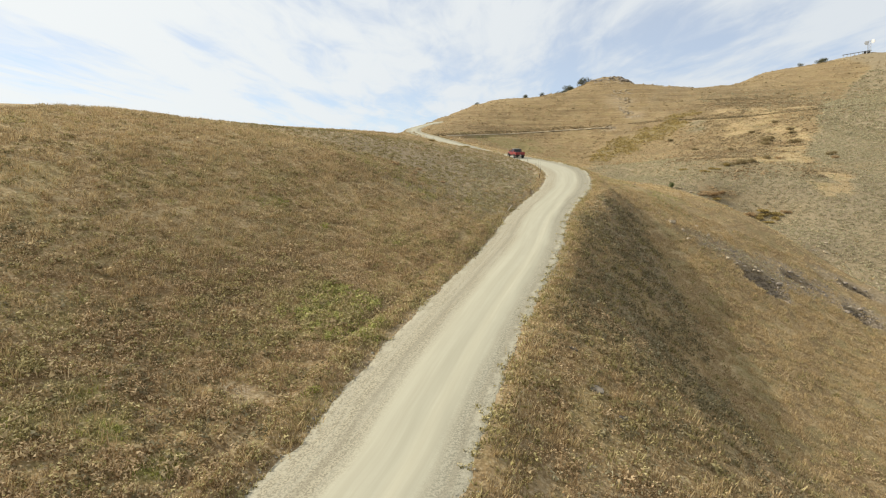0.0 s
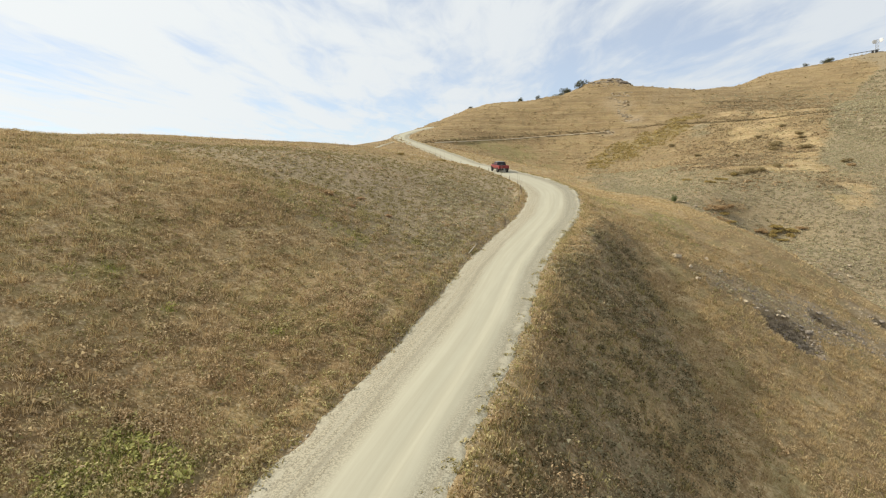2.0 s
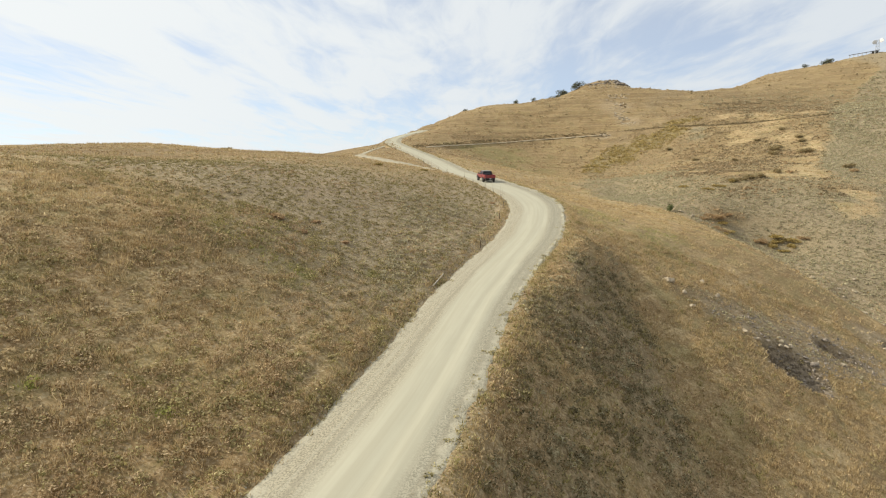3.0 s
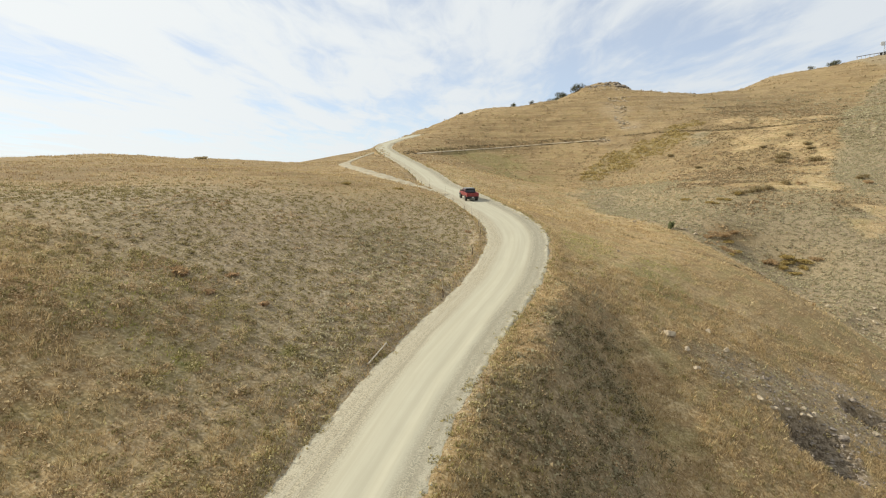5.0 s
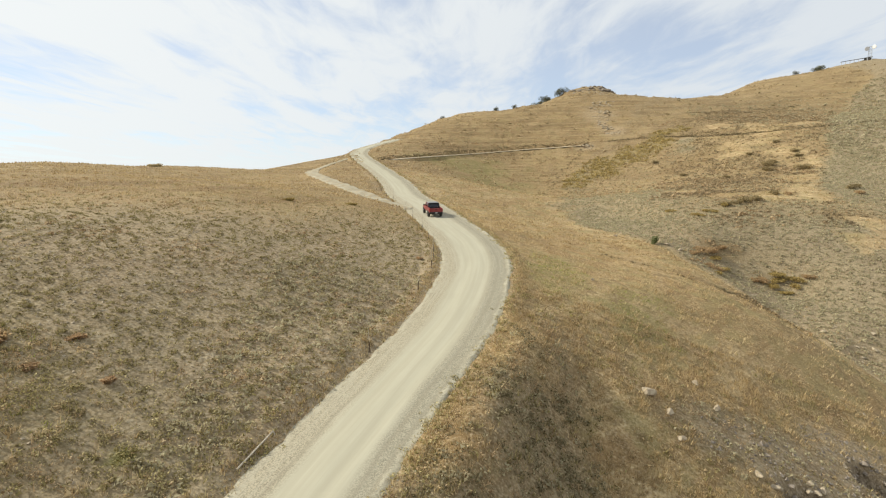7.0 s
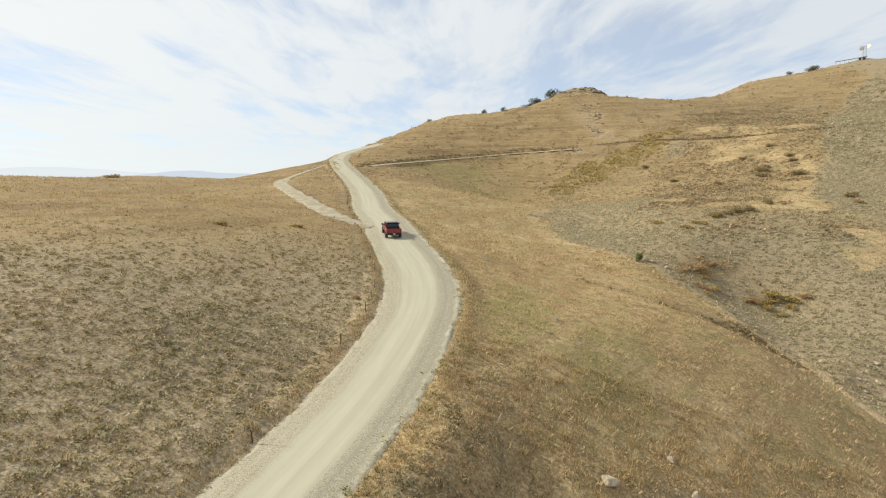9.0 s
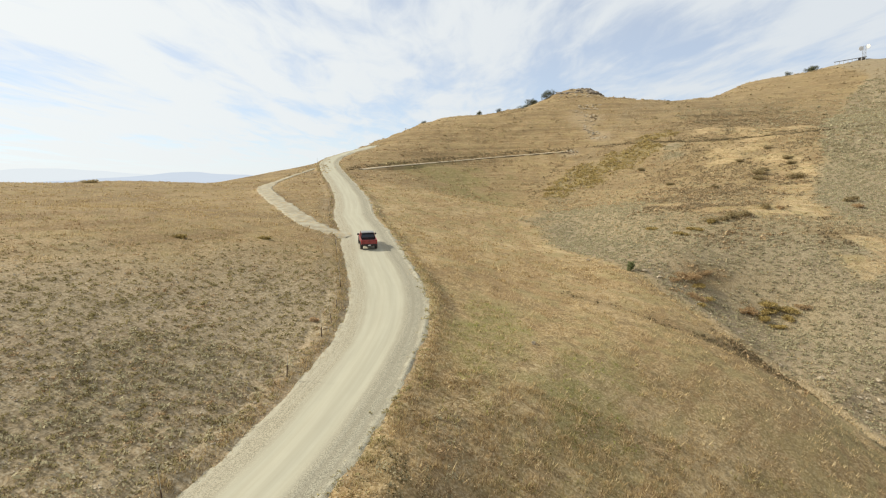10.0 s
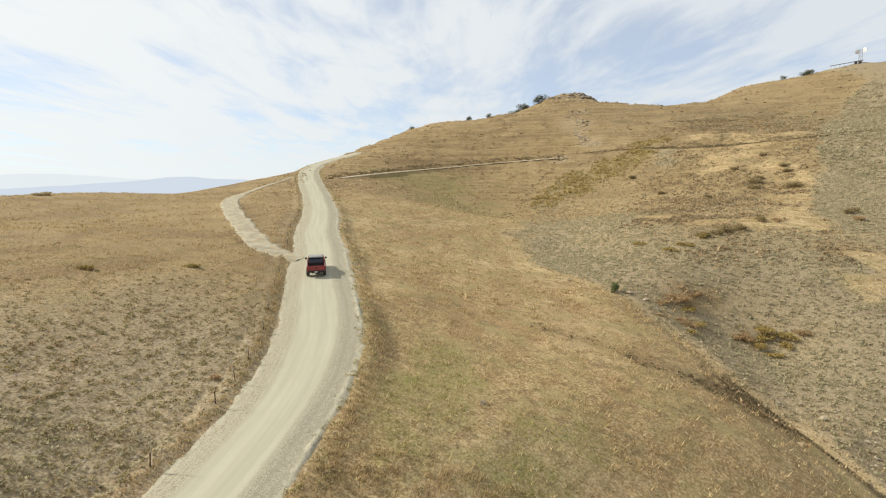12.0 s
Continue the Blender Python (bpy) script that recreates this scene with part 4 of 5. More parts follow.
def edge_keep(x, y, z, c):
    s = beside(ROAD, x, y, 8)[0]
    o = np.abs(s) - half_width(y) + 0.4 * rough_noise(x, y, 1.8, 93, 2)
    strip = np.where(s > 0, np.exp(-((o - 0.42) / 0.42) ** 2), np.exp(-((o - 0.6) / 0.8) ** 2))
    return strip * (0.25 + 0.75 * step01(rough_noise(x, y, 2.0, 91), -0.3, 0.4)) * (1 - 0.72 * step01(y, 55, 78))


def shoulder_keep(x, y, z, c):
    s = beside(ROAD, x, y, 8)[0]
    o = -s - half_width(y)
    return np.exp(-((o + 0.1) / 0.38) ** 2) * (s < 0) * step01(rough_noise(x, y, 0.9, 95, 2), -0.1, 0.4)


a = scatter(-14, 26, 6, 112, 26, edge_keep)
b = scatter(-20, 22, 112, 260, 7, edge_keep)
c = scatter(-6, 26, 6, 116, 14, shoulder_keep) + np.array([0, 0, 0.08])
stuff("verge_weeds", [clumps_of(c, sizes(c, 0.06, 0.2), 14, 0.6, (0.2, 0.4)), blades_of(a, sizes(a, 0.12, 0.36), 8, 0.16, 0.5, 0.6), blades_of(b, sizes(b, 0.2, 0.45), 7, 0.3, 0.7, 0.7)], M_OLIVE, "dusty olive weeds along the road edges", "weeds")
a = scatter(*LEFT_NEAR, 2.2, lambda x, y, z, c: off_road(x, y, 0.5) * np.clip(1 - c[0], 0, 1))
b = scatter(*RIGHT_NEAR, 1.6, lambda x, y, z, c: off_road(x, y, 0.5) * np.clip(1 - c[0] - c[5], 0, 1))
e = scatter(*LEFT_NEAR, 3.0, lambda x, y, z, c: off_road(x, y, 0.5) * np.clip(c[2] * 1.2, 0, 1))
f = scatter(*RIGHT_NEAR, 1.5, lambda x, y, z, c: off_road(x, y, 0.5) * np.clip(c[2] * 1.2, 0, 1))
stuff("dry_stalks", [blades_of(e, sizes(e, 0.35, 0.75), 5, 0.035, 0.2, 0.25), blades_of(f, sizes(f, 0.35, 0.7), 5, 0.035, 0.2, 0.25)], M_RUST, "thin upright dead stalks among the weeds", "weeds")
e = scatter(-34, 4, 24, 62, 2.4, lambda x, y, z, c: off_road(x, y, 0.8) * np.clip(1 - 0.8 * c[0], 0, 1))
f = scatter(10, 54, 16, 80, 2.2, lambda x, y, z, c: (1 - 0.6 * bank_zone(x, y)) * off_road(x, y, 0.8) * np.clip(1 - 0.9 * c[0] - c[5], 0, 1))
stuff("straw_bunches", [blades_of(e, sizes(e, 0.28, 0.55), 16, 0.042, 0.36, 0.55), blades_of(f, sizes(f, 0.24, 0.48), 16, 0.046, 0.36, 0.32)], M_STRAW, "pale straw bunch grass in round tufts", "grass")
stuff("dry_forbs", [clumps_of(a, sizes(a, 0.1, 0.26), 13, 1.1, (0.16, 0.3)), clumps_of(b, sizes(b, 0.1, 0.28), 13, 1.0, (0.16, 0.3))], M_TUSSOCK, "leafy brown forbs among the grass", "weeds")


def kind_keep(want_rust):
    def keep(x, y, z, c):
        kinds = step01(rough_noise(x, y, 1.9, 35, 3), -0.15, 0.2)
        share = np.clip(0.16 + c[2], 0, 1) * (1 - 0.85 * c[0]) * (1 - 0.8 * c[3])
        return off_road(x, y, 0.6) * share * (kinds if want_rust else 1 - kinds)
    return keep


NEAR_LEFT, NEAR_RIGHT = (-22, 5, 9, 48), (4, 32, 12, 62)
a, b = scatter(*NEAR_LEFT, 7.5, kind_keep(True)), scatter(*NEAR_RIGHT, 3.0, kind_keep(True))
stuff("russet_forbs", [clumps_of(a, sizes(a, 0.12, 0.3), 20, 1.25, (0.13, 0.26)), clumps_of(b, sizes(b, 0.12, 0.3), 18, 1.2, (0.14, 0.28))], M_RUST, "bushy russet forbs gone to seed", "weeds")
a, b = scatter(*NEAR_LEFT, 7.5, kind_keep(False)), scatter(*NEAR_RIGHT, 2.5, kind_keep(False))
c = scatter(-10, 24, 6, 100, 10, lambda x, y, z, c: edge_keep(x, y, z, c) * np.where(beside(ROAD, x, y, 8)[0] > 0, 0.8, 0.4))
stuff("olive_forbs", [clumps_of(a, sizes(a, 0.12, 0.3), 20, 1.1, (0.13, 0.26)), clumps_of(b, sizes(b, 0.12, 0.3), 18, 1.1, (0.14, 0.28)), clumps_of(c, sizes(c, 0.1, 0.24), 16, 1.1, (0.18, 0.34))], M_OLIVE, "bushy olive forbs with pale seed heads", "weeds")
def hill_clump_keep(seed, share):
    """Bunches that gather in drifts a few metres wide."""
    def keep(x, y, z, c):
        return off_road(x, y, 0.7) * (1 - 0.9 * c[0]) * (1 - 0.7 * c[3]) * share * (0.15 + 0.85 * step01(rough_noise(x, y, 4.5, seed, 3), -0.1, 0.35))
    return keep


a, b = scatter(*LEFT_NEAR, 2.2, hill_clump_keep(43, 0.8)), scatter(10, 60, 14, 84, 1.5, hill_clump_keep(44, 0.6))
stuff("brown_bunches", [clumps_of(a, 0.16 + 0.28 * rng.random(len(a)) ** 1.5, 26, 0.8, (0.16, 0.3)), clumps_of(b, 0.16 + 0.26 * rng.random(len(b)) ** 1.5, 22, 0.8, (0.16, 0.3))], M_TUSSOCK, "rounded brown bunches among the dry grass", "grass")
a, b = scatter(*LEFT_NEAR, 2.4, hill_clump_keep(45, 0.8)), scatter(10, 60, 14, 84, 0.7, hill_clump_keep(46, 0.6))
stuff("dark_bunches", [clumps_of(a, 0.15 + 0.25 * rng.random(len(a)) ** 1.5, 24, 0.8, (0.16, 0.3)), clumps_of(b, 0.15 + 0.25 * rng.random(len(b)) ** 1.5, 22, 0.8, (0.16, 0.3))], M_DOT, "dark olive bunches among the dry grass", "grass")
# first patch: dark weeds deepening the bank's shade by their colour
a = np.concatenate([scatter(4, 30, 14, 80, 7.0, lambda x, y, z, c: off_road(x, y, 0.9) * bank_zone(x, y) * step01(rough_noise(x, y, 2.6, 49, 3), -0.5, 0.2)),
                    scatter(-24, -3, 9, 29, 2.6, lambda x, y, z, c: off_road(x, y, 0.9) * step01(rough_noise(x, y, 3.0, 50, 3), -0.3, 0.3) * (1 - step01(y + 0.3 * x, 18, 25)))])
stuff("bank_shade_weeds", [clumps_of(a, sizes(a, 0.16, 0.36), 22, 1.0, (0.15, 0.28))], M_BANK, "dark grey-olive weeds that deepen the shade on the road banks", "weeds")
a = scatter(*LEFT_NEAR, 18, green_keep)
b = np.concatenate([scatter(*RIGHT_NEAR, 6, green_keep), scatter(22, 44, 84, 104, 4, green_keep)])
c = scatter(-12, 0, 20, 40, 12, lambda x, y, z, c: green_keep(x, y, z, c) * (c[1] > 0.4))
stuff("green_weeds", [clumps_of(c, sizes(c, 0.14, 0.34), 22, 0.9, (0.16, 0.3)), blades_of(a, sizes(a, 0.12, 0.3), 8, 0.18, 0.55, 0.7), blades_of(b, sizes(b, 0.12, 0.3), 8, 0.18, 0.55, 0.7)], M_GREEN, "fresh green weed patches in the dry grass", "weeds")
def tussock_keep(x, y, z, c):
    """Tussocks crowd in places and leave bare soil between."""
    return sage_keep(x, y, z, c) * (0.8 + 0.2 * step01(rough_noise(x, y, 2.2, 37, 2), -0.25, 0.35))


a = np.concatenate([scatter(-50, 18, 70, 112, 7.5, tussock_keep), scatter(-34, 16, 42, 70, 10.0, tussock_keep)])
b = scatter(-50, 18, 42, 112, 2.6, lambda x, y, z, c: tussock_keep(x, y, z, c) * step01(rough_noise(x, y, 6, 39, 2), -0.1, 0.4))
stuff("rusty_tussocks", [clumps_of(b, 0.09 + 0.22 * rng.random(len(b)) ** 2.0, 16, 0.46, (0.2, 0.36))], M_RUST, "small russet tussocks on the stony slope", "tussocks")
stuff("low_tussocks", [clumps_of(a, 0.09 + 0.21 * rng.random(len(a)) ** 2.0, 15, 0.52, (0.2, 0.36))], M_DOT, "small olive brown tussocks on the stony slope", "tussocks")
b = scatter(40, 150, 88, 262, 3.2, sage_keep)
c = scatter(140, 250, 160, 326, 0.8, sage_keep)
d = scatter(*RIGHT_NEAR, 3.0, sage_keep)
stuff("sagebrush", [clumps_of(b, sizes(b, 0.2, 0.46), 9, 0.4, (0.3, 0.5)),
                    clumps_of(c, sizes(c, 0.4, 0.85), 8, 0.5, (0.34, 0.55)), clumps_of(d, sizes(d, 0.15, 0.4), 14, 0.6)], M_SAGE, "low grey-green sagebrush clumps on stony soil", "shrubs")


a = scatter(-20, 260, 215, 420, 0.28, lambda x, y, z, c: 0.25 + 0.75 * step01(rough_noise(x, y, 14, 81), -0.1, 0.4))
stuff("hill_tussocks", [clumps_of(a, 0.3 + 0.8 * rng.random(len(a)) ** 2, 8, 0.35, (0.26, 0.45))], M_TUSSOCK, "brown grass tussocks over the far hill", "tussocks")


a = scatter(56, 190, 140, 310, 2.6, lambda x, y, z, c: c[2] * (1 - 0.8 * c[4]) * (0.2 + 0.8 * step01(rough_noise(x, y, 6.0, 83, 3), -0.25, 0.2)) * step01(x - 0.55 * (y - 140), 42, 60))
stuff("heather", [clumps_of(a, sizes(a, 0.22, 0.6), 8, 0.5, (0.3, 0.5))], M_HEATHER, "brown heathery scrub over the far slope", "shrubs")
a = scatter(60, 130, 236, 290, 1.0, lambda x, y, z, c: blot(x, y, OCHRE_STAND, 0.7 * rough_noise(x, y, 7, 25, 3)) * 0.8)
stuff("ochre_brush", [clumps_of(a, sizes(a, 0.5, 1.2), 14, 0.6)], M_YELLOW, "ochre green brush in the far drainage", "shrubs")
a = scatter(90, 220, 222, 290, 5.0, lambda x, y, z, c: np.exp(-((beside(OLD_BENCH, x, y, 8)[0] - 1.0) / 0.9) ** 2))
b = scatter(-4, 90, 228, 296, 2.2, lambda x, y, z, c: np.exp(-((beside(BENCH, x, y, 8)[0] - 3.6) / 1.5) ** 2))
c = scatter(48, 92, 225, 300, 0.35, lambda x, y, z, c: np.exp(-((x - np.interp(y, [225, 255, 284, 300], [52, 66, 84, 94])) / 2.0) ** 2))
d = scatter(34, 76, 92, 124, 7.0, lambda x, y, z, c: dark_roll(x, y, beside(WASH, x, y, 20)[0]) ** 2 * (0.2 + 0.6 * step01(x, 48, 62)))
stuff("wash_brush", [clumps_of(d, sizes(d, 0.2, 0.42), 10, 0.6)], M_BRUSH, "dark brown brush on the spur above the wash", "shrubs")
stuff("bench_brush", [clumps_of(a, sizes(a, 0.35, 0.75), 12, 0.7), clumps_of(b, sizes(b, 0.3, 0.65), 12, 0.6), clumps_of(c, sizes(c, 0.3, 0.6), 12, 0.6)],
      M_BRUSH, "dark brush along the old hillside benches", "shrubs")


def stone_keep(x, y, z, c):
    return np.clip(0.9 * c[3] * off_road(x, y, 0.3) + c[5], 0, 1)


def verge_keep(x, y, z, c):
    o = np.abs(beside(ROAD, x, y, 8)[0]) - half_width(y)
    return np.clip(np.exp(-((o + 0.2) / 0.5) ** 2) * (0.6 + 0.8 * rough_noise(x, y, 1.5, 71)), 0, 1)


a = scatter(-40, 16, 44, 108, 10, stone_keep)
b = scatter(58, 96, 88, 150, 1.6, stone_keep)
c = scatter(32, 62, 64, 78, 9, stone_keep)
d = scatter(78, 130, 276, 350, 1.0, lambda x, y, z, c: blot(x, y, ((103, 322, 6, 12), (99, 298, 3, 10), (85, 282, 3, 4), (110, 345, 6, 9)), 0.6 * rough_noise(x, y, 7, 25, 3)) * 0.8)
e = scatter(108, 142, 378, 420, 0.4, lambda x, y, z, c: 0.7 + 0 * x)
f = scatter(34, 70, 65, 86, 3.5, lambda x, y, z, c: stone_keep(x, y, z, c) * (1 - c[5]))
stuff("loose_stones", [stones_of(f, 0.04 + 0.13 * rng.random(len(f)) ** 2.5), stones_of(a, 0.035 + 0.09 * rng.random(len(a)) ** 2), stones_of(b, 0.08 + 0.3 * rng.random(len(b)) ** 3),                        stones_of(d, 0.25 + 0.75 * rng.random(len(d)) ** 2), stones_of(e, 0.25 + 0.6 * rng.random(len(e)) ** 3)], M_ROCK, "pale loose stones and scree on the slopes", "stones")
stuff("shale_rubble", [stones_of(c, 0.05 + 0.2 * rng.random(len(c)) ** 3)], M_STONE, "grey brown shale rubble in the slips", "rubble")
a = np.concatenate([scatter(-12, 26, 8, 62, 60, verge_keep), scatter(4, 27, 62, 112, 36, verge_keep)])
stuff("road_gravel", [stones_of(a + np.array([0, 0, 0.03]), 0.018 + 0.05 * rng.random(len(a)) ** 2.5)], M_GRAVEL, "loose gravel thrown to the edges of the road", "gravel")


# ---- single things ----
def part(name, bm, material, parent, label=""):
    me = bpy.data.meshes.new(name)
    bm.to_mesh(me)
    bm.free()
    me.materials.append(material)
    ob = new(name, me)
    ob.parent = parent
    return tagged(ob, label) if label else ob


def thing(name, place, label, category, group="", turn_deg=0.0):
    ob = new(name)
    ob.matrix_basis = pose(*place, 0, 0, turn_deg)
    ob.empty_display_size = 0.2
    return tagged(ob, label, category, group)


def ground_at(x, y):
    return float(land(np.array([x]), np.array([y]))[0])


def box(bm, x0, x1, y0, y1, z0, z1, bevel=0.0):
    r = bmesh.ops.create_cube(bm, size=1, matrix=Matrix.Translation(((x0 + x1) / 2, (y0 + y1) / 2, (z0 + z1) / 2)) @ Matrix.Diagonal((x1 - x0, y1 - y0, z1 - z0, 1)))
    if bevel:
        edges = list({e for v in r["verts"] for e in v.link_edges})
        bmesh.ops.bevel(bm, geom=edges, offset=bevel, segments=2, affect="EDGES", profile=0.6)
    return bm


def rod(bm, p, q, r, r2=None, seg=8):
    p, q = Vector(p), Vector(q)
    m = Matrix.Translation((p + q) / 2) @ (q - p).to_track_quat("Z", "Y").to_matrix().to_4x4()
    bmesh.ops.create_cone(bm, cap_ends=True, segments=seg, radius1=r, radius2=r if r2 is None else r2, depth=(q - p).length, matrix=m)
    return bm


def loft(bm, rings, close=True):
    """Joins rings of equal length into one skin, with both ends closed."""
    made = [[bm.verts.new(v) for v in ring] for ring in rings]
    n = len(made[0])
    for r0, r1 in zip(made, made[1:]):
        for i in range(n if close else n - 1):
            bm.faces.new((r0[i], r0[(i + 1) % n], r1[(i + 1) % n], r1[i]))
    bm.faces.new(made[0][::-1]), bm.faces.new(made[-1])
    bmesh.ops.recalc_face_normals(bm, faces=bm.faces)
    return bm


def boulder(x, y, sx, sy, sz, turn_deg, seed, material, label, name="boulder", detail=3):
    bm = bmesh.new()
    bmesh.ops.create_icosphere(bm, subdivisions=detail, radius=1)
    for v in bm.verts:
        c = v.co.normalized()
        k = 1 + 0.28 * noise.noise(c * 1.6 + Vector((seed * 7.3, 0, 0))) + 0.1 * noise.noise(c * 4.5 + Vector((0, seed * 3.1, 0)))
        # flat split faces
        for i in range(9):
            w = Vector((math.sin(seed * 3 + i * 2.1), math.cos(seed * 5 + i * 1.7), 0.9 * math.sin(i * 2.6 + seed))).normalized()
            k = min(k, 0.62 / max(c.dot(w), 0.05))
        v.co = Vector((c.x * k * sx, c.y * k * sy, c.z * k * sz))
    me = bpy.data.meshes.new(name)
    bm.to_mesh(me)
    bm.free()
    me.materials.append(material)
    ob = new(name, me)
    ob.matrix_basis = pose(x, y, ground_at(x, y) + (0.3 if sz > 0.16 else -0.1) * sz, 8 * math.sin(seed), 8 * math.cos(seed), turn_deg)
    return tagged(ob, label, "boulder", "boulders on the slopes")


for i, (x, y, sx, sy, sz) in enumerate(((30.6, 72.8, 0.75, 0.5, 0.42), (31.6, 71.6, 0.45, 0.35, 0.25), (36.3, 74.3, 0.42, 0.32, 0.25), (35.8, 76.8, 0.45, 0.25, 0.28), (31.5, 69.6, 0.4, 0.3, 0.22),
                                        (6.6, 22.6, 0.36, 0.62, 0.15), (6.2, 25.2, 0.22, 0.4, 0.12), (7.3, 21.0, 0.22, 0.3, 0.12), (77.7, 109.8, 0.55, 0.36, 0.32), (79.5, 112.5, 0.5, 0.36, 0.3),
                                        (58.5, 135.2, 0.6, 0.5, 0.35), (60.5, 134.0, 0.7, 0.5, 0.35), (61.2, 131.6, 0.5, 0.4, 0.3), (72.5, 113.0, 0.42, 0.32, 0.3), (75.0, 103.5, 0.5, 0.4, 0.34),
                                        (51.0, 141.5, 0.5, 0.4, 0.3), (31.8, 91.0, 0.3, 0.22, 0.2), (36.6, 69.4, 0.5, 0.3, 0.2), (41.2, 70.2, 0.4, 0.3, 0.2), (48.3, 72.0, 0.5, 0.35, 0.25))):
    slab = sz < 0.16
    boulder(x, y, sx, sy, sz, 37 * i % 180, i + 1, M_SLAB if slab else M_ROCK, "flat pale stone slab lying in the dry weeds" if slab else "pale weathered limestone boulder in the dry grass", "stone_slab" if slab else "boulder")


def rim_stones():
    """Broken ledges and blocks along the upper rims of the slips."""
    r = random.Random(5)
    for k, (cx, cy, ax, ay) in enumerate(SLIPS):
        for i in range(16 if k == 0 else 12):
            a0 = radians(r.uniform(40, 215))
            q = r.uniform(0.75, 1.1)
            w = 0.14 + 0.3 * r.random() ** 2
            boulder(cx + ax * q * math.cos(a0), cy + ay * q * math.sin(a0), w * r.uniform(1.0, 1.7), w, w * r.uniform(0.45, 0.8), r.uniform(0, 180), 40 + 20 * k + i,
                    M_STONE if i % 3 else M_ROCK, "broken grey tan rock on the rim of a shale slip", "rim_rock", 2)


rim_stones()


def rock_outcrop():
    ob = thing("rock_outcrop", (129, 407, ground_at(129, 407)), "grey broken rock outcrop crowning the ridge", "rock outcrop")
    for i in range(44):
        bm = bmesh.new()
        bmesh.ops.create_icosphere(bm, subdivisions=2, radius=1)
        x = rng.uniform(-20, 8)
        y = 5 + 0.2 * x + rng.uniform(-5, 6)
        s_ = rng.uniform(0.5, 1.6)
        for v in bm.verts:
            c = v.co.normalized()
            k = 1 + 0.35 * noise.noise(c * 1.8 + Vector((i * 5.7, 0, 0)))
            v.co = Vector((c.x * k * s_ * 1.3 + x, c.y * k * s_ + y, c.z * k * s_ * 0.6 + ground_at(129 + x, 407 + y) - ground_at(129, 407)))
        part("rock", bm, M_STONE, ob)
    return ob


rock_outcrop()


# ---- shrubs and trees ----
def leaf_dome(count, rx, ry, rz, leaf, seed, z0=0.0):
    """Leaf sprays crowded over several uneven lobes."""
    r = np.random.default_rng(seed)
    lobes = np.stack([r.uniform(-0.55, 0.55, 9) * rx, r.uniform(-0.55, 0.55, 9) * ry, r.uniform(0.15, 0.75, 9) * rz + z0], 1)
    k = r.integers(0, 9, count)
    w = r.normal(size=(count, 3))
    w /= np.linalg.norm(w, axis=1)[:, None]
    p = lobes[k] + w * np.array([rx, ry, rz]) * 0.42 * r.uniform(0.55, 1.1, (count, 1))
    p[:, 2] = np.maximum(p[:, 2], z0 - 0.02)
    a, b = r.normal(size=(2, count, 3))
    a /= np.linalg.norm(a, axis=1)[:, None]
    b /= np.linalg.norm(b, axis=1)[:, None]
    v = np.stack([p - a * leaf, p + a * leaf * 0.6, p + b * leaf * 1.3], 1).reshape(-1, 3)
    return v, np.arange(3 * count).reshape(-1, 3)


def shrub(x, y, w, d, h, material, seed, label, name="shrub"):
    ob = thing(name, (x, y, ground_at(x, y) - 0.05), label, "shrub", "shrubs on the far slope", 25 * seed % 180)
    v, f = leaf_dome(int(300 + 300 * w), w, d, h, 0.11 + 0.06 * h, seed)
    crown = new("crown", mesh_from("crown", v, f, material, False))
    crown.parent = ob
    bm = bmesh.new()
    for i in range(5):
        t = i * 1.256 + seed
        rod(bm, (0, 0, -0.1), (0.4 * w * math.cos(t), 0.4 * d * math.sin(t), 0.6 * h), 0.035, 0.012, 5)
    part("stem", bm, M_WOOD, ob)
    return ob


M_WOOD = plain("grey_brown_bark", (0.10, 0.075, 0.055), (0.22, 0.175, 0.135), 8, 0.9, bump=0.5)
M_PINE = blade_material("dark_juniper_needles", (0.07, 0.075, 0.048), (0.14, 0.145, 0.09), (0.20, 0.20, 0.125))
M_JUNIPER_YOUNG = blade_material("green_juniper_needles", (0.13, 0.15, 0.06), (0.22, 0.25, 0.11), (0.30, 0.32, 0.15), 0.8, 0.5)
M_DARKBUSH = blade_material("dull_olive_shrub_leaves", (0.25, 0.195, 0.10), (0.39, 0.31, 0.165), (0.49, 0.40, 0.225), 0.8, 0.6)
M_REDBUSH = blade_material("russet_shrub_leaves", (0.36, 0.25, 0.135), (0.50, 0.36, 0.20), (0.58, 0.44, 0.265), 0.8, 0.6)

M_REDLOW = blade_material("rusty_low_bush_leaves", (0.35, 0.235, 0.13), (0.48, 0.335, 0.195), (0.56, 0.41, 0.25), 0.8, 0.6)
OLIVE_SHRUBS = [(120, 207, 3.6, 2.0, 1.5), (117.5, 202, 2.4, 1.6, 1.2), (124, 196.5, 3.0, 1.8, 1.3), (123, 209, 2.2, 1.4, 1.0), (133, 213, 2.4, 1.4, 0.9), (131, 209, 2.0, 1.3, 0.8),
    (86.5, 160, 2.6, 1.6, 1.1), (90.2, 161, 2.8, 1.5, 1.1), (97, 166, 1.9, 1.2, 1.0), (84, 158.5, 1.5, 1.1, 0.8), (117, 167, 1.7, 1.3, 1.1), (99, 217, 2.2, 1.3, 0.8),
    (100, 244, 2.4, 1.4, 0.9), (123, 222, 1.8, 1.2, 0.7), (134, 226, 2.0, 1.2, 0.8), (-53, 174.6, 2.4, 1.6, 0.7), (104, 200, 1.5, 1.1, 0.8), (81, 158, 1.7, 1.2, 0.9)]
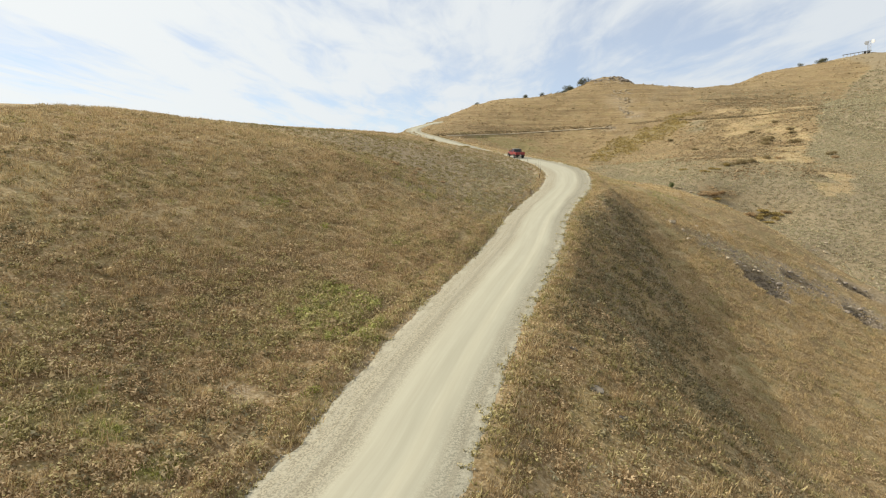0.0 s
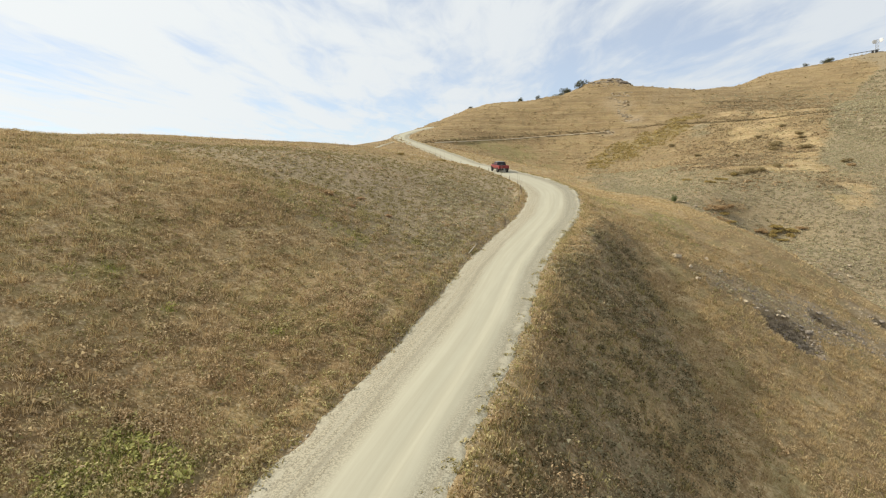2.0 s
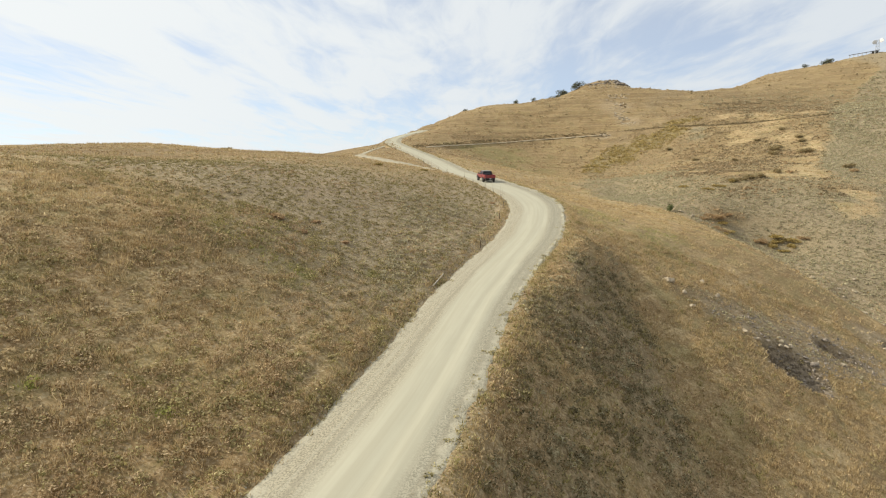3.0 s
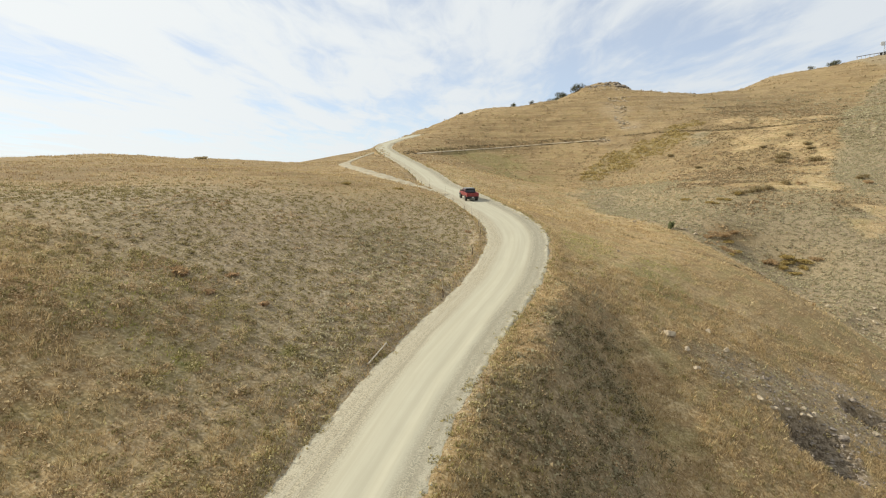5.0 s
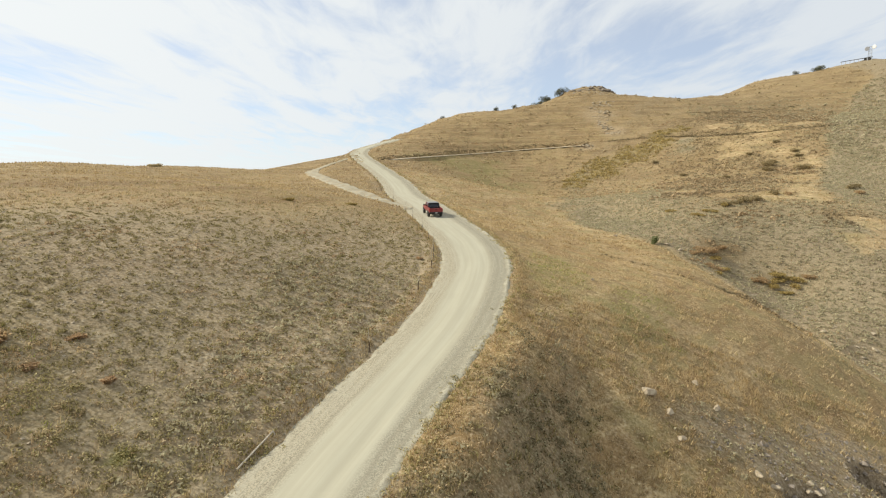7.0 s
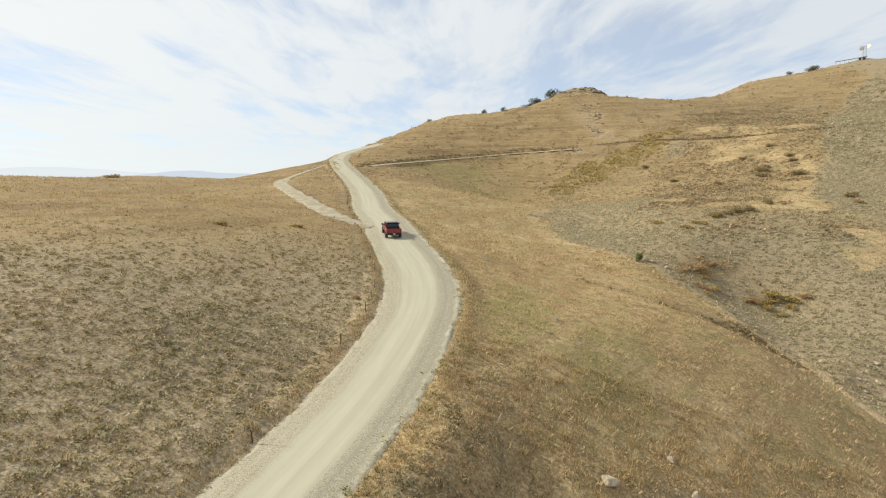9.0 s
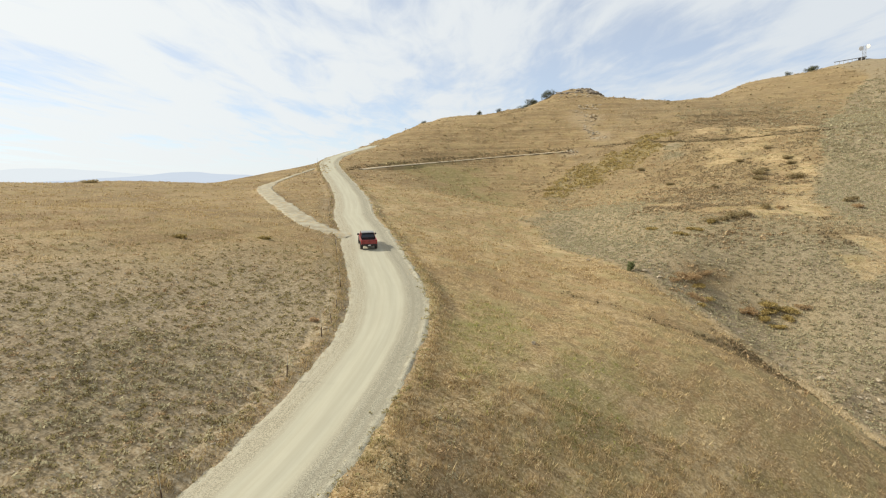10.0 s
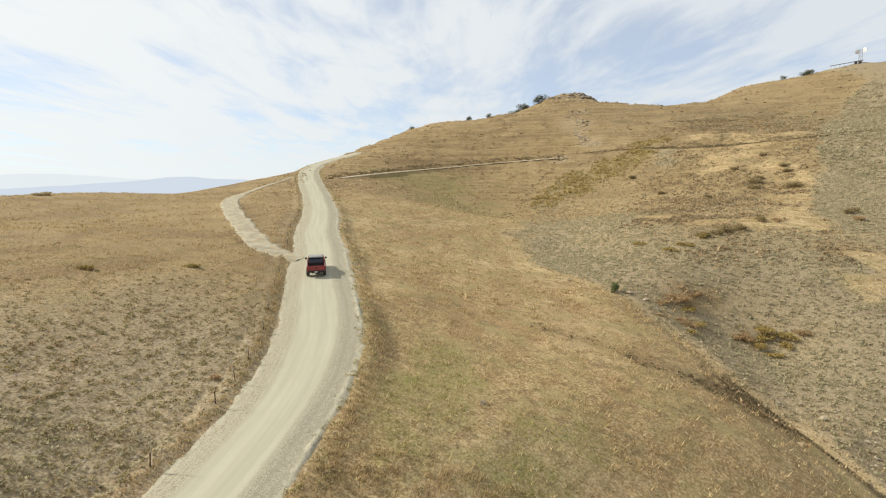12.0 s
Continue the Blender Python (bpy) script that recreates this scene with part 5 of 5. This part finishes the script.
OCHRE_SHRUBS = [(80.8, 157.5, 1.7, 1.2, 1.0), (67.2, 134.8, 2.0, 1.3, 0.8), (77.4, 132.6, 2.6, 1.6, 1.0), (79.6, 130.6, 2.4, 1.5, 0.9), (76.0, 127.6, 1.6, 1.2, 0.7), (66.8, 131.5, 1.6, 1.3, 0.8),
    (64.4, 127.5, 1.4, 1.1, 0.7), (77.2, 131.0, 2.2, 1.5, 1.0), (75.2, 129.6, 1.8, 1.2, 0.9), (78.8, 129.0, 1.8, 1.2, 0.9), (72, 152, 2.0, 1.2, 0.8), (76, 154, 2.0, 1.2, 0.8),
    (69, 158, 1.5, 1.0, 0.7), (-2.4, 104.8, 1.0, 0.6, 0.4), (4.5, 110.8, 1.0, 0.6, 0.4)]
RED_SHRUBS = [(65.6, 136.4, 2.6, 1.8, 1.0), (68.0, 136.8, 2.6, 1.7, 1.0), (70.0, 137.6, 2.2, 1.5, 0.9), (63.4, 135.0, 1.8, 1.2, 0.7), (74.0, 131.2, 2.2, 1.5, 0.8), (82.0, 130.0, 2.0, 1.4, 0.8),
    (64.0, 130.5, 1.5, 1.1, 0.7), (65.2, 130.2, 1.4, 1.1, 0.7), (73.0, 131.0, 1.7, 1.1, 0.8), (115, 162.5, 1.8, 1.3, 0.9), (100, 165, 1.4, 1.0, 0.8), (-5.4, 62.3, 0.7, 0.5, 0.4)]
for kind, (spots, material, label) in enumerate(((OLIVE_SHRUBS, M_DARKBUSH, "dull olive shrub on the golden slope"), (OCHRE_SHRUBS, M_YELLOW, "ochre yellow shrub among grey sage"), (RED_SHRUBS, M_REDBUSH, "russet brown shrub beside the dry wash"))):
    for i, (x, y, w, d, h) in enumerate(spots):
        shrub(x, y, w, d, h * (1.0, 0.65, 0.75)[kind], material, 3 + i + 20 * kind, label)
for i, (x, y) in enumerate(((-5.8, 62.7), (-5.4, 62.0), (-3.0, 64.2), (-3.2, 61.2), (-0.1, 61.9), (14.2, 90.5))):
    # rusty little bushes on the stony slope
    shrub(x, y, rng.uniform(0.4, 0.6), rng.uniform(0.3, 0.42), rng.uniform(0.12, 0.2), M_REDLOW, 130 + i, "small rusty bush on the stony sage slope", "low_shrub")
for i in range(26):
    # faint tussocks over the peak's flank
    x, y = rng.uniform(-5, 215), rng.uniform(285, 385)
    shrub(x, y, rng.uniform(0.8, 1.8), rng.uniform(0.6, 1.1), rng.uniform(0.3, 0.6), M_DARKBUSH, 60 + i, "small dark tussock on the dry grassy flank", "tussock")


def juniper(x, y, w, d, h, seed, label, leaning=0.25, needles=M_PINE):
    ob = thing("juniper_tree", (x, y, ground_at(x, y) - 0.1), label, "tree", "trees on the ridge", 0)
    bm = bmesh.new()
    rod(bm, (0, 0, -0.3), (leaning * 0.5, 0, 0.45 * h), 0.07 * h, 0.045 * h, 8)
    rod(bm, (leaning * 0.5, 0, 0.43 * h), (leaning, 0, 0.8 * h), 0.045 * h, 0.02 * h, 7)
    for i in range(6):
        t = i * 1.05 + seed
        rod(bm, (leaning * 0.4, 0, (0.2 + 0.07 * i) * h), (0.36 * w * math.cos(t) + leaning, 0.36 * d * math.sin(t), (0.45 + 0.07 * i) * h), 0.025 * h, 0.01 * h, 5)
    part("trunk", bm, M_WOOD, ob)
    v, f = leaf_dome(int(300 + 230 * h), w, d, h * 0.95, 0.055 * h + 0.05, seed, 0.08 * h)
    v[:, 0] += leaning * v[:, 2] / h
    crown = new("crown", mesh_from("crown", v, f, needles, False))
    crown.parent = ob
    return ob


juniper(104.6, 416, 5.6, 3.8, 4.3, 11, "dark wind-shaped juniper tree below the rocky knob", 0.8)
juniper(101.8, 415, 5.0, 3.4, 3.6, 12, "dark wind-shaped juniper tree below the rocky knob", 0.8)
juniper(90.5, 411, 4.4, 3.0, 3.8, 13, "dark wind-shaped juniper in a ridge clump", 0.8)
juniper(87.0, 407, 5.0, 3.0, 3.4, 14, "dark wind-shaped juniper in a ridge clump", 0.8)
juniper(83.5, 402, 4.2, 2.6, 2.4, 15, "low dark juniper in a ridge clump", 0.6)
juniper(93.4, 413, 3.4, 2.4, 4.0, 16, "dark wind-shaped juniper in a ridge clump", 0.8)
juniper(52.5, 360, 2.2, 1.7, 2.6, 17, "lone dark juniper on the grassy skyline", 0.5)
juniper(63.6, 364, 2.0, 1.5, 2.0, 18, "small lone juniper on the grassy skyline", 0.5)
juniper(21.3, 354, 1.8, 1.4, 1.4, 19, "low bushy juniper on the grassy skyline", 0.3)
juniper(246, 368, 3.4, 2.4, 3.6, 20, "dark wind-swept juniper below the radio station", 1.2)
juniper(243.6, 369, 2.6, 2.0, 2.6, 21, "dark wind-swept juniper below the radio station", 1.0)
juniper(234, 372, 2.8, 2.0, 2.2, 22, "low wind-swept juniper on the ridge", 0.9)
juniper(56.5, 136.0, 0.85, 0.75, 1.5, 23, "small green juniper at the head of the wash", 0.0, M_JUNIPER_YOUNG)


# ---- pickup truck on the road ----
M_RED = plain("dusty_red_car_paint", (0.20, 0.02, 0.022), (0.27, 0.042, 0.042), 2.5, 0.32, spec=0.5, bump=0)
M_ROOF = plain("grey_roof", (0.16, 0.16, 0.155), (0.24, 0.235, 0.22), 3, 0.4, bump=0)
M_BLACK = plain("black_plastic", (0.012, 0.012, 0.012), (0.03, 0.028, 0.026), 6, 0.6, bump=0)
M_TYRE = plain("dusty_tyre_rubber", (0.02, 0.019, 0.018), (0.07, 0.062, 0.052), 7, 0.85)
M_GLASS = plain("tinted_car_glass", (0.006, 0.007, 0.008), (0.012, 0.013, 0.014), 2, 0.08, spec=0.6, bump=0)
M_CHROME = plain("dull_chrome", (0.45, 0.44, 0.42), (0.6, 0.59, 0.57), 4, 0.25, metal=1.0, bump=0)
M_TAIL = plain("tail_light_red", (0.25, 0.01, 0.01), (0.4, 0.02, 0.02), 5, 0.2, bump=0)
M_PLATE = plain("plate_white", (0.6, 0.6, 0.58), (0.7, 0.7, 0.68), 5, 0.4, bump=0)


def ring(x, y0, y1, z, r=0.18, n=3, lift=0.0):
    """A level rounded rectangle, half width x, from y0 to y1."""
    pts = []
    for cx, cy, a0 in ((x - r, y1 - r, 0), (-x + r, y1 - r, 90), (-x + r, y0 + r, 180), (x - r, y0 + r, 270)):
        for i in range(n + 1):
            a = radians(a0 + 90 * i / n)
            pts.append((cx + r * math.cos(a), cy + r * math.sin(a), z + lift * (cy + r * math.sin(a))))
    return pts


def pickup_truck(station_y):
    j = int(np.argmin(np.abs(ROAD[:, 1] - station_y)))
    fwd = Vector(ROAD[j + 4] - ROAD[j - 4]).normalized()
    right = fwd.cross(Vector((0, 0, 1))).normalized()
    up_ = right.cross(fwd)
    at = Vector(ROAD[j]) + Vector((0, 0, 0.05)) - right * 0.3
    ob = new("pickup_truck")
    m = Matrix((right, fwd, up_)).transposed().to_4x4()
    m.translation = at
    ob.matrix_basis = m
    tagged(ob, "lifted red four-door pickup truck driving on the gravel road", "pickup truck")
    bm = bmesh.new()
    loft(bm, [ring(0.86, -0.95, 2.78, 0.62), ring(0.97, -1.0, 2.86, 0.85), ring(0.98, -1.0, 2.84, 1.1), ring(0.94, -0.98, 1.15, 1.3, 0.16)])
    part("body", bm, M_RED, ob)
    bm = bmesh.new()
    loft(bm, [ring(0.9, 1.05, 2.78, 1.08, 0.2), ring(0.88, 1.0, 2.72, 1.2, 0.22), ring(0.78, 1.0, 2.5, 1.26, 0.25)])
    part("hood", bm, M_RED, ob)
    bm = bmesh.new()
    loft(bm, [ring(0.91, -0.93, 1.28, 1.28, 0.14), ring(0.84, -0.86, 0.85, 1.6, 0.14), ring(0.76, -0.78, 0.5, 1.84, 0.14)])
    part("cab_windows", bm, M_GLASS, ob, "dark tinted cab windows")
    bm = bmesh.new()
    loft(bm, [ring(0.79, -0.82, 0.52, 1.82, 0.16), ring(0.78, -0.8, 0.48, 1.89, 0.18), ring(0.66, -0.68, 0.32, 1.93, 0.2)])
    part("roof", bm, M_ROOF, ob, "grey roof")
    for s_ in (-1, 1):
        for y0, y1 in ((-0.9, -0.8), (0.1, 0.02), (1.22, 0.5)):
            bm = bmesh.new()
            rod(bm, (s_ * 0.91, y0, 1.28), (s_ * 0.77, y1, 1.86), 0.05, 0.04, 6)
            part("pillar", bm, M_RED, ob)
        bm = box(bmesh.new(), s_ * 0.985 - 0.01, s_ * 0.985 + 0.01, -0.85, 0.1, 0.75, 1.24, 0.008)
        door = part("rear_door", bm, M_RED, ob)
        bm = box(bmesh.new(), s_ * 1.005 - 0.015, s_ * 1.005 + 0.015, -0.75, -0.58, 1.12, 1.15)
        part("handle", bm, M_BLACK, door)
        bm = box(bmesh.new(), s_ * 0.985 - 0.01, s_ * 0.985 + 0.01, 0.13, 1.1, 0.75, 1.24, 0.008)
        door = part("front_door", bm, M_RED, ob)
        bm = box(bmesh.new(), s_ * 1.005 - 0.015, s_ * 1.005 + 0.015, 0.22, 0.39, 1.12, 1.15)
        part("handle", bm, M_BLACK, door)
        bm = box(bmesh.new(), s_ * 1.12 - 0.11, s_ * 1.12 + 0.11, 0.86, 0.96, 1.3, 1.54, 0.04)
        rod(bm, (s_ * 0.9, 0.92, 1.32), (s_ * 1.06, 0.92, 1.36), 0.03)
        part("side_mirror", bm, M_BLACK, ob)
        bm = box(bmesh.new(), s_ * 0.93 - 0.045, s_ * 0.93 + 0.045, -2.86, -1.0, 0.72, 1.34, 0.03)
        part("bed_side", bm, M_RED, ob)
        bm = box(bmesh.new(), s_ * 0.93 - 0.055, s_ * 0.93 + 0.055, -2.87, -2.83, 0.9, 1.24, 0.01)
        part("tail_light", bm, M_TAIL, ob)
        bm = box(bmesh.new(), s_ * 0.72 - 0.14, s_ * 0.72 + 0.14, 2.8, 2.88, 0.95, 1.1, 0.02)
        part("headlight", bm, M_PLATE, ob)
        for y in (-1.85, 1.85):
            arch = bmesh.new()
            for i in range(9):
                a0, a1 = radians(20 * i), radians(20 * (i + 1))
                rod(arch, (s_ * 0.99, y + 0.5 * math.cos(a0), 0.44 + 0.5 * math.sin(a0)), (s_ * 0.99, y + 0.5 * math.cos(a1), 0.44 + 0.5 * math.sin(a1)), 0.045, None, 6)
            part("fender_flare", arch, M_BLACK, ob)
            wheel = new("wheel")
            wheel.parent = ob
            wheel.matrix_basis = pose(s_ * 0.9, y, 0.46, 0, 90, 0)
            bm = bmesh.new()
            prof = ((0.24, -0.14), (0.41, -0.16), (0.46, -0.1), (0.46, 0.1), (0.41, 0.16), (0.24, 0.14))
            rows = [[bm.verts.new((r * math.cos(k * math.pi / 12), r * math.sin(k * math.pi / 12), z)) for k in range(24)] for r, z in prof]
            for r0, r1 in zip(rows, rows[1:] + rows[:1]):
                for k in range(24):
                    bm.faces.new((r0[k], r0[(k + 1) % 24], r1[(k + 1) % 24], r1[k]))
            part("tyre", bm, M_TYRE, wheel)
            bm = bmesh.new()
            bmesh.ops.create_cone(bm, cap_ends=True, segments=20, radius1=0.245, radius2=0.22, depth=0.2)
            for k in range(6):
                a0 = k * math.pi / 3
                rod(bm, (0.05 * math.cos(a0), 0.05 * math.sin(a0), 0.11 * s_), (0.2 * math.cos(a0), 0.2 * math.sin(a0), 0.115 * s_), 0.025, None, 6)
            part("rim", bm, M_CHROME, wheel)
    bm = box(bmesh.new(), -0.9, 0.9, -2.8, -1.0, 0.74, 0.82)
    box(bm, -0.9, 0.9, -1.06, -0.99, 0.82, 1.3)
    part("bed_liner", bm, M_BLACK, ob, "black bed liner")
    bm = bmesh.new()
    for p, q in (((-0.84, -1.2, 1.3), (-0.72, -1.12, 1.86)), ((-0.72, -1.12, 1.86), (0.72, -1.12, 1.86)), ((0.72, -1.12, 1.86), (0.84, -1.2, 1.3))):
        rod(bm, p, q, 0.045, None, 8)
    part("roll_bar", bm, M_BLACK, ob, "black steel roll bar behind the cab")
    bm = box(bmesh.new(), -0.88, 0.88, -2.88, -2.8, 0.8, 1.34, 0.025)
    gate = part("tailgate", bm, M_RED, ob)
    bm = box(bmesh.new(), -0.12, 0.12, -2.9, -2.87, 1.16, 1.23, 0.01)
    part("handle", bm, M_BLACK, gate)
    bm = box(bmesh.new(), -0.95, 0.95, -3.02, -2.86, 0.6, 0.78, 0.04)
    bumper = part("rear_bumper", bm, M_BLACK, ob, "black rear bumper")
    bm = box(bmesh.new(), -0.16, 0.16, -3.04, -3.01, 0.63, 0.75)
    part("number_plate", bm, M_PLATE, bumper)
    bm = box(bmesh.new(), -0.95, 0.95, 2.82, 2.98, 0.55, 0.85, 0.05)
    part("front_bumper", bm, M_BLACK, ob)
    bm = box(bmesh.new(), -0.45, 0.45, -2.7, 2.6, 0.48, 0.66, 0.03)
    rod(bm, (-0.8, -1.85, 0.43), (0.8, -1.85, 0.43), 0.07)
    rod(bm, (-0.8, 1.85, 0.43), (0.8, 1.85, 0.43), 0.06)
    part("chassis", bm, M_BLACK, ob)
    return ob


pickup_truck(118.0)


# ---- marker poles along the road ----
M_RUSTY = plain("rusty_steel", (0.06, 0.035, 0.022), (0.13, 0.08, 0.05), 12, 0.8, metal=0.4)
M_POLE = plain("weathered_pale_pole", (0.36, 0.31, 0.24), (0.55, 0.49, 0.39), 10, 0.8)


def marker_pole(x, y, h=2.0, lean=(2, -3)):
    ob = thing("marker_pole", (x, y, ground_at(x, y) - 0.02), "slim pale snow marker pole on a rusty stake", "marker pole", "marker poles along the road")
    ob.matrix_basis = ob.matrix_basis @ pose(0, 0, 0, lean[0], lean[1], 0)
    bm = bmesh.new()
    rod(bm, (0, 0, -0.3), (0, 0, 0.75), 0.028, None, 6)
    box(bm, -0.035, 0.035, -0.006, 0.006, -0.3, 0.75)
    part("stake", bm, M_RUSTY, ob, "rusty steel stake")
    part("rod", rod(bmesh.new(), (0.01, 0.03, 0.3), (0.012, 0.03, h), 0.02, 0.012, 7), M_POLE, ob)
    return ob


first_pole = marker_pole(11.4, 71.0)
POLE_STATIONS = (80.7, 86.7, 89.7, 92.8, 99.1, 103.9, 111.2, 117.5, 133.5, 141, 149, 157, 166, 175, 184, 194, 204, 214, 224, 235, 246, 256)
for i, y in enumerate(POLE_STATIONS):
    k = int(np.argmin(np.abs(ROAD[:, 1] - y)))
    t_ = Vector(ROAD[k + 2] - ROAD[k - 2])
    out = Vector((-t_.y, t_.x, 0)).normalized() * (float(half_width(np.array(y))) + 0.75)
    x, yy = ROAD[k, 0] + out.x, ROAD[k, 1] + out.y
    copy_thing(first_pole, pose(x, yy, ground_at(x, yy) - 0.02, 3 * math.sin(i * 2.3), 4 * math.cos(i * 1.7), 40 * i))


def fallen_pole():
    a0, a1 = (7.75, 61.6), (6.95, 58.9)
    ob = thing("fallen_pole", (a0[0], a0[1], ground_at(*a0)), "fallen pale wooden pole lying along the road bank", "pole")
    d = Vector((a1[0] - a0[0], a1[1] - a0[1], ground_at(*a1) - ground_at(*a0)))
    bm = bmesh.new()
    rod(bm, (0, 0, 0.25), d + Vector((0, 0, 0.08)), 0.035, 0.045, 8)
    part("shaft", bm, M_POLE, ob)
    bm = bmesh.new()
    rod(bm, (0.1, 0.0, 0.1), (0.02, 0, 0.32), 0.03, 0.02, 6)
    part("stub", bm, M_POLE, ob)
    return ob


fallen_pole()


# ---- radio station on the right-hand summit ----
M_STEEL = plain("galvanised_steel", (0.34, 0.35, 0.36), (0.48, 0.49, 0.5), 6, 0.5, metal=0.6, bump=0)
M_WHITE = plain("white_painted_metal", (0.55, 0.55, 0.54), (0.68, 0.68, 0.67), 3, 0.5, bump=0)
M_SHED = plain("dark_shed_roof", (0.06, 0.055, 0.05), (0.11, 0.1, 0.09), 4, 0.8)
STATION = (270.2, 361.0)
ACROSS = -37.5


def equipment_shelter():
    x, y = STATION[0] - 4.2, STATION[1] + 4.6
    ob = thing("equipment_shelter", (x, y, ground_at(x, y) - 0.6), "long low open shelter with dark roof and pale posts", "shelter", "", ACROSS)
    bm = bmesh.new()
    loft(bm, [[(-7.5, -1.6, 1.5), (-7.5, 1.6, 1.9), (-7.5, 1.6, 2.15), (-7.5, -1.6, 1.75)], [(7.5, -1.6, 2.7), (7.5, 1.6, 3.1), (7.5, 1.6, 3.35), (7.5, -1.6, 2.95)]])
    part("roof", bm, M_SHED, ob)
    for i in range(8):
        u = -7 + 2 * i
        for v in (-1.3, 1.3):
            bm = box(bmesh.new(), u - 0.14, u + 0.14, v - 0.14, v + 0.14, -3.2, 2.2 + 0.08 * u + 0.12 * v)
            part("post", bm, M_WHITE, ob)
    bm = box(bmesh.new(), 3.6, 6.8, -1.0, 1.0, -2.4, 2.55, 0.05)
    part("cabin", bm, M_SHED, ob)
    return ob


def antenna_mast():
    x, y = STATION
    ob = thing("antenna_mast", (x, y, ground_at(x, y)), "steel lattice mast carrying two white dish antennas", "antenna mast", "", ACROSS)
    for sx in (-0.95, 0.95):
        for sy in (-0.95, 0.95):
            part("leg", rod(bmesh.new(), (sx, sy, -0.8), (sx * 0.7, sy * 0.7, 7.6), 0.13, 0.1, 6), M_STEEL, ob)
    for k in range(4):
        z0, z1 = 1.85 * k, 1.85 * (k + 1)
        for sx, sy, tx, ty in ((-1, -1, 1, -1), (1, -1, 1, 1), (1, 1, -1, 1), (-1, 1, -1, -1)):
            f0, f1 = 0.95 - 0.0375 * z0, 0.95 - 0.0375 * z1
            bm = rod(bmesh.new(), (sx * f0, sy * f0, z0), (tx * f1, ty * f1, z1), 0.06, None, 5)
            rod(bm, (sx * f1, sy * f1, z1), (tx * f1, ty * f1, z1), 0.06, None, 5)
            part("brace", bm, M_STEEL, ob)
    for dx, dz, turn_deg in ((-1.6, 6.2, 200), (1.7, 6.9, 150)):
        dish = new("dish")
        dish.parent = ob
        dish.matrix_basis = pose(dx, -1.0, dz, 90, 0, turn_deg - 180)
        bm = bmesh.new()
        n = 28
        rings_ = []
        for r, z in ((0.05, -0.42), (0.4, -0.38), (0.85, -0.24), (1.2, 0.0), (1.2, 0.2), (0.85, 0.23), (0.05, 0.26)):
            rings_.append([bm.verts.new((r * math.cos(2 * math.pi * k / n), r * math.sin(2 * math.pi * k / n), z)) for k in range(n)])
        for r0, r1 in zip(rings_, rings_[1:]):
            for k in range(n):
                bm.faces.new((r0[k], r0[(k + 1) % n], r1[(k + 1) % n], r1[k]))
        bm.faces.new(rings_[-1]), bm.faces.new(rings_[0][::-1])
        part("reflector", bm, M_WHITE, dish)
        part("bracket", rod(bmesh.new(), (0, 0, -0.3), (-dx * 0.55, 0, -1.4), 0.1, None, 6), M_STEEL, dish)
    return ob


equipment_shelter()
antenna_mast()
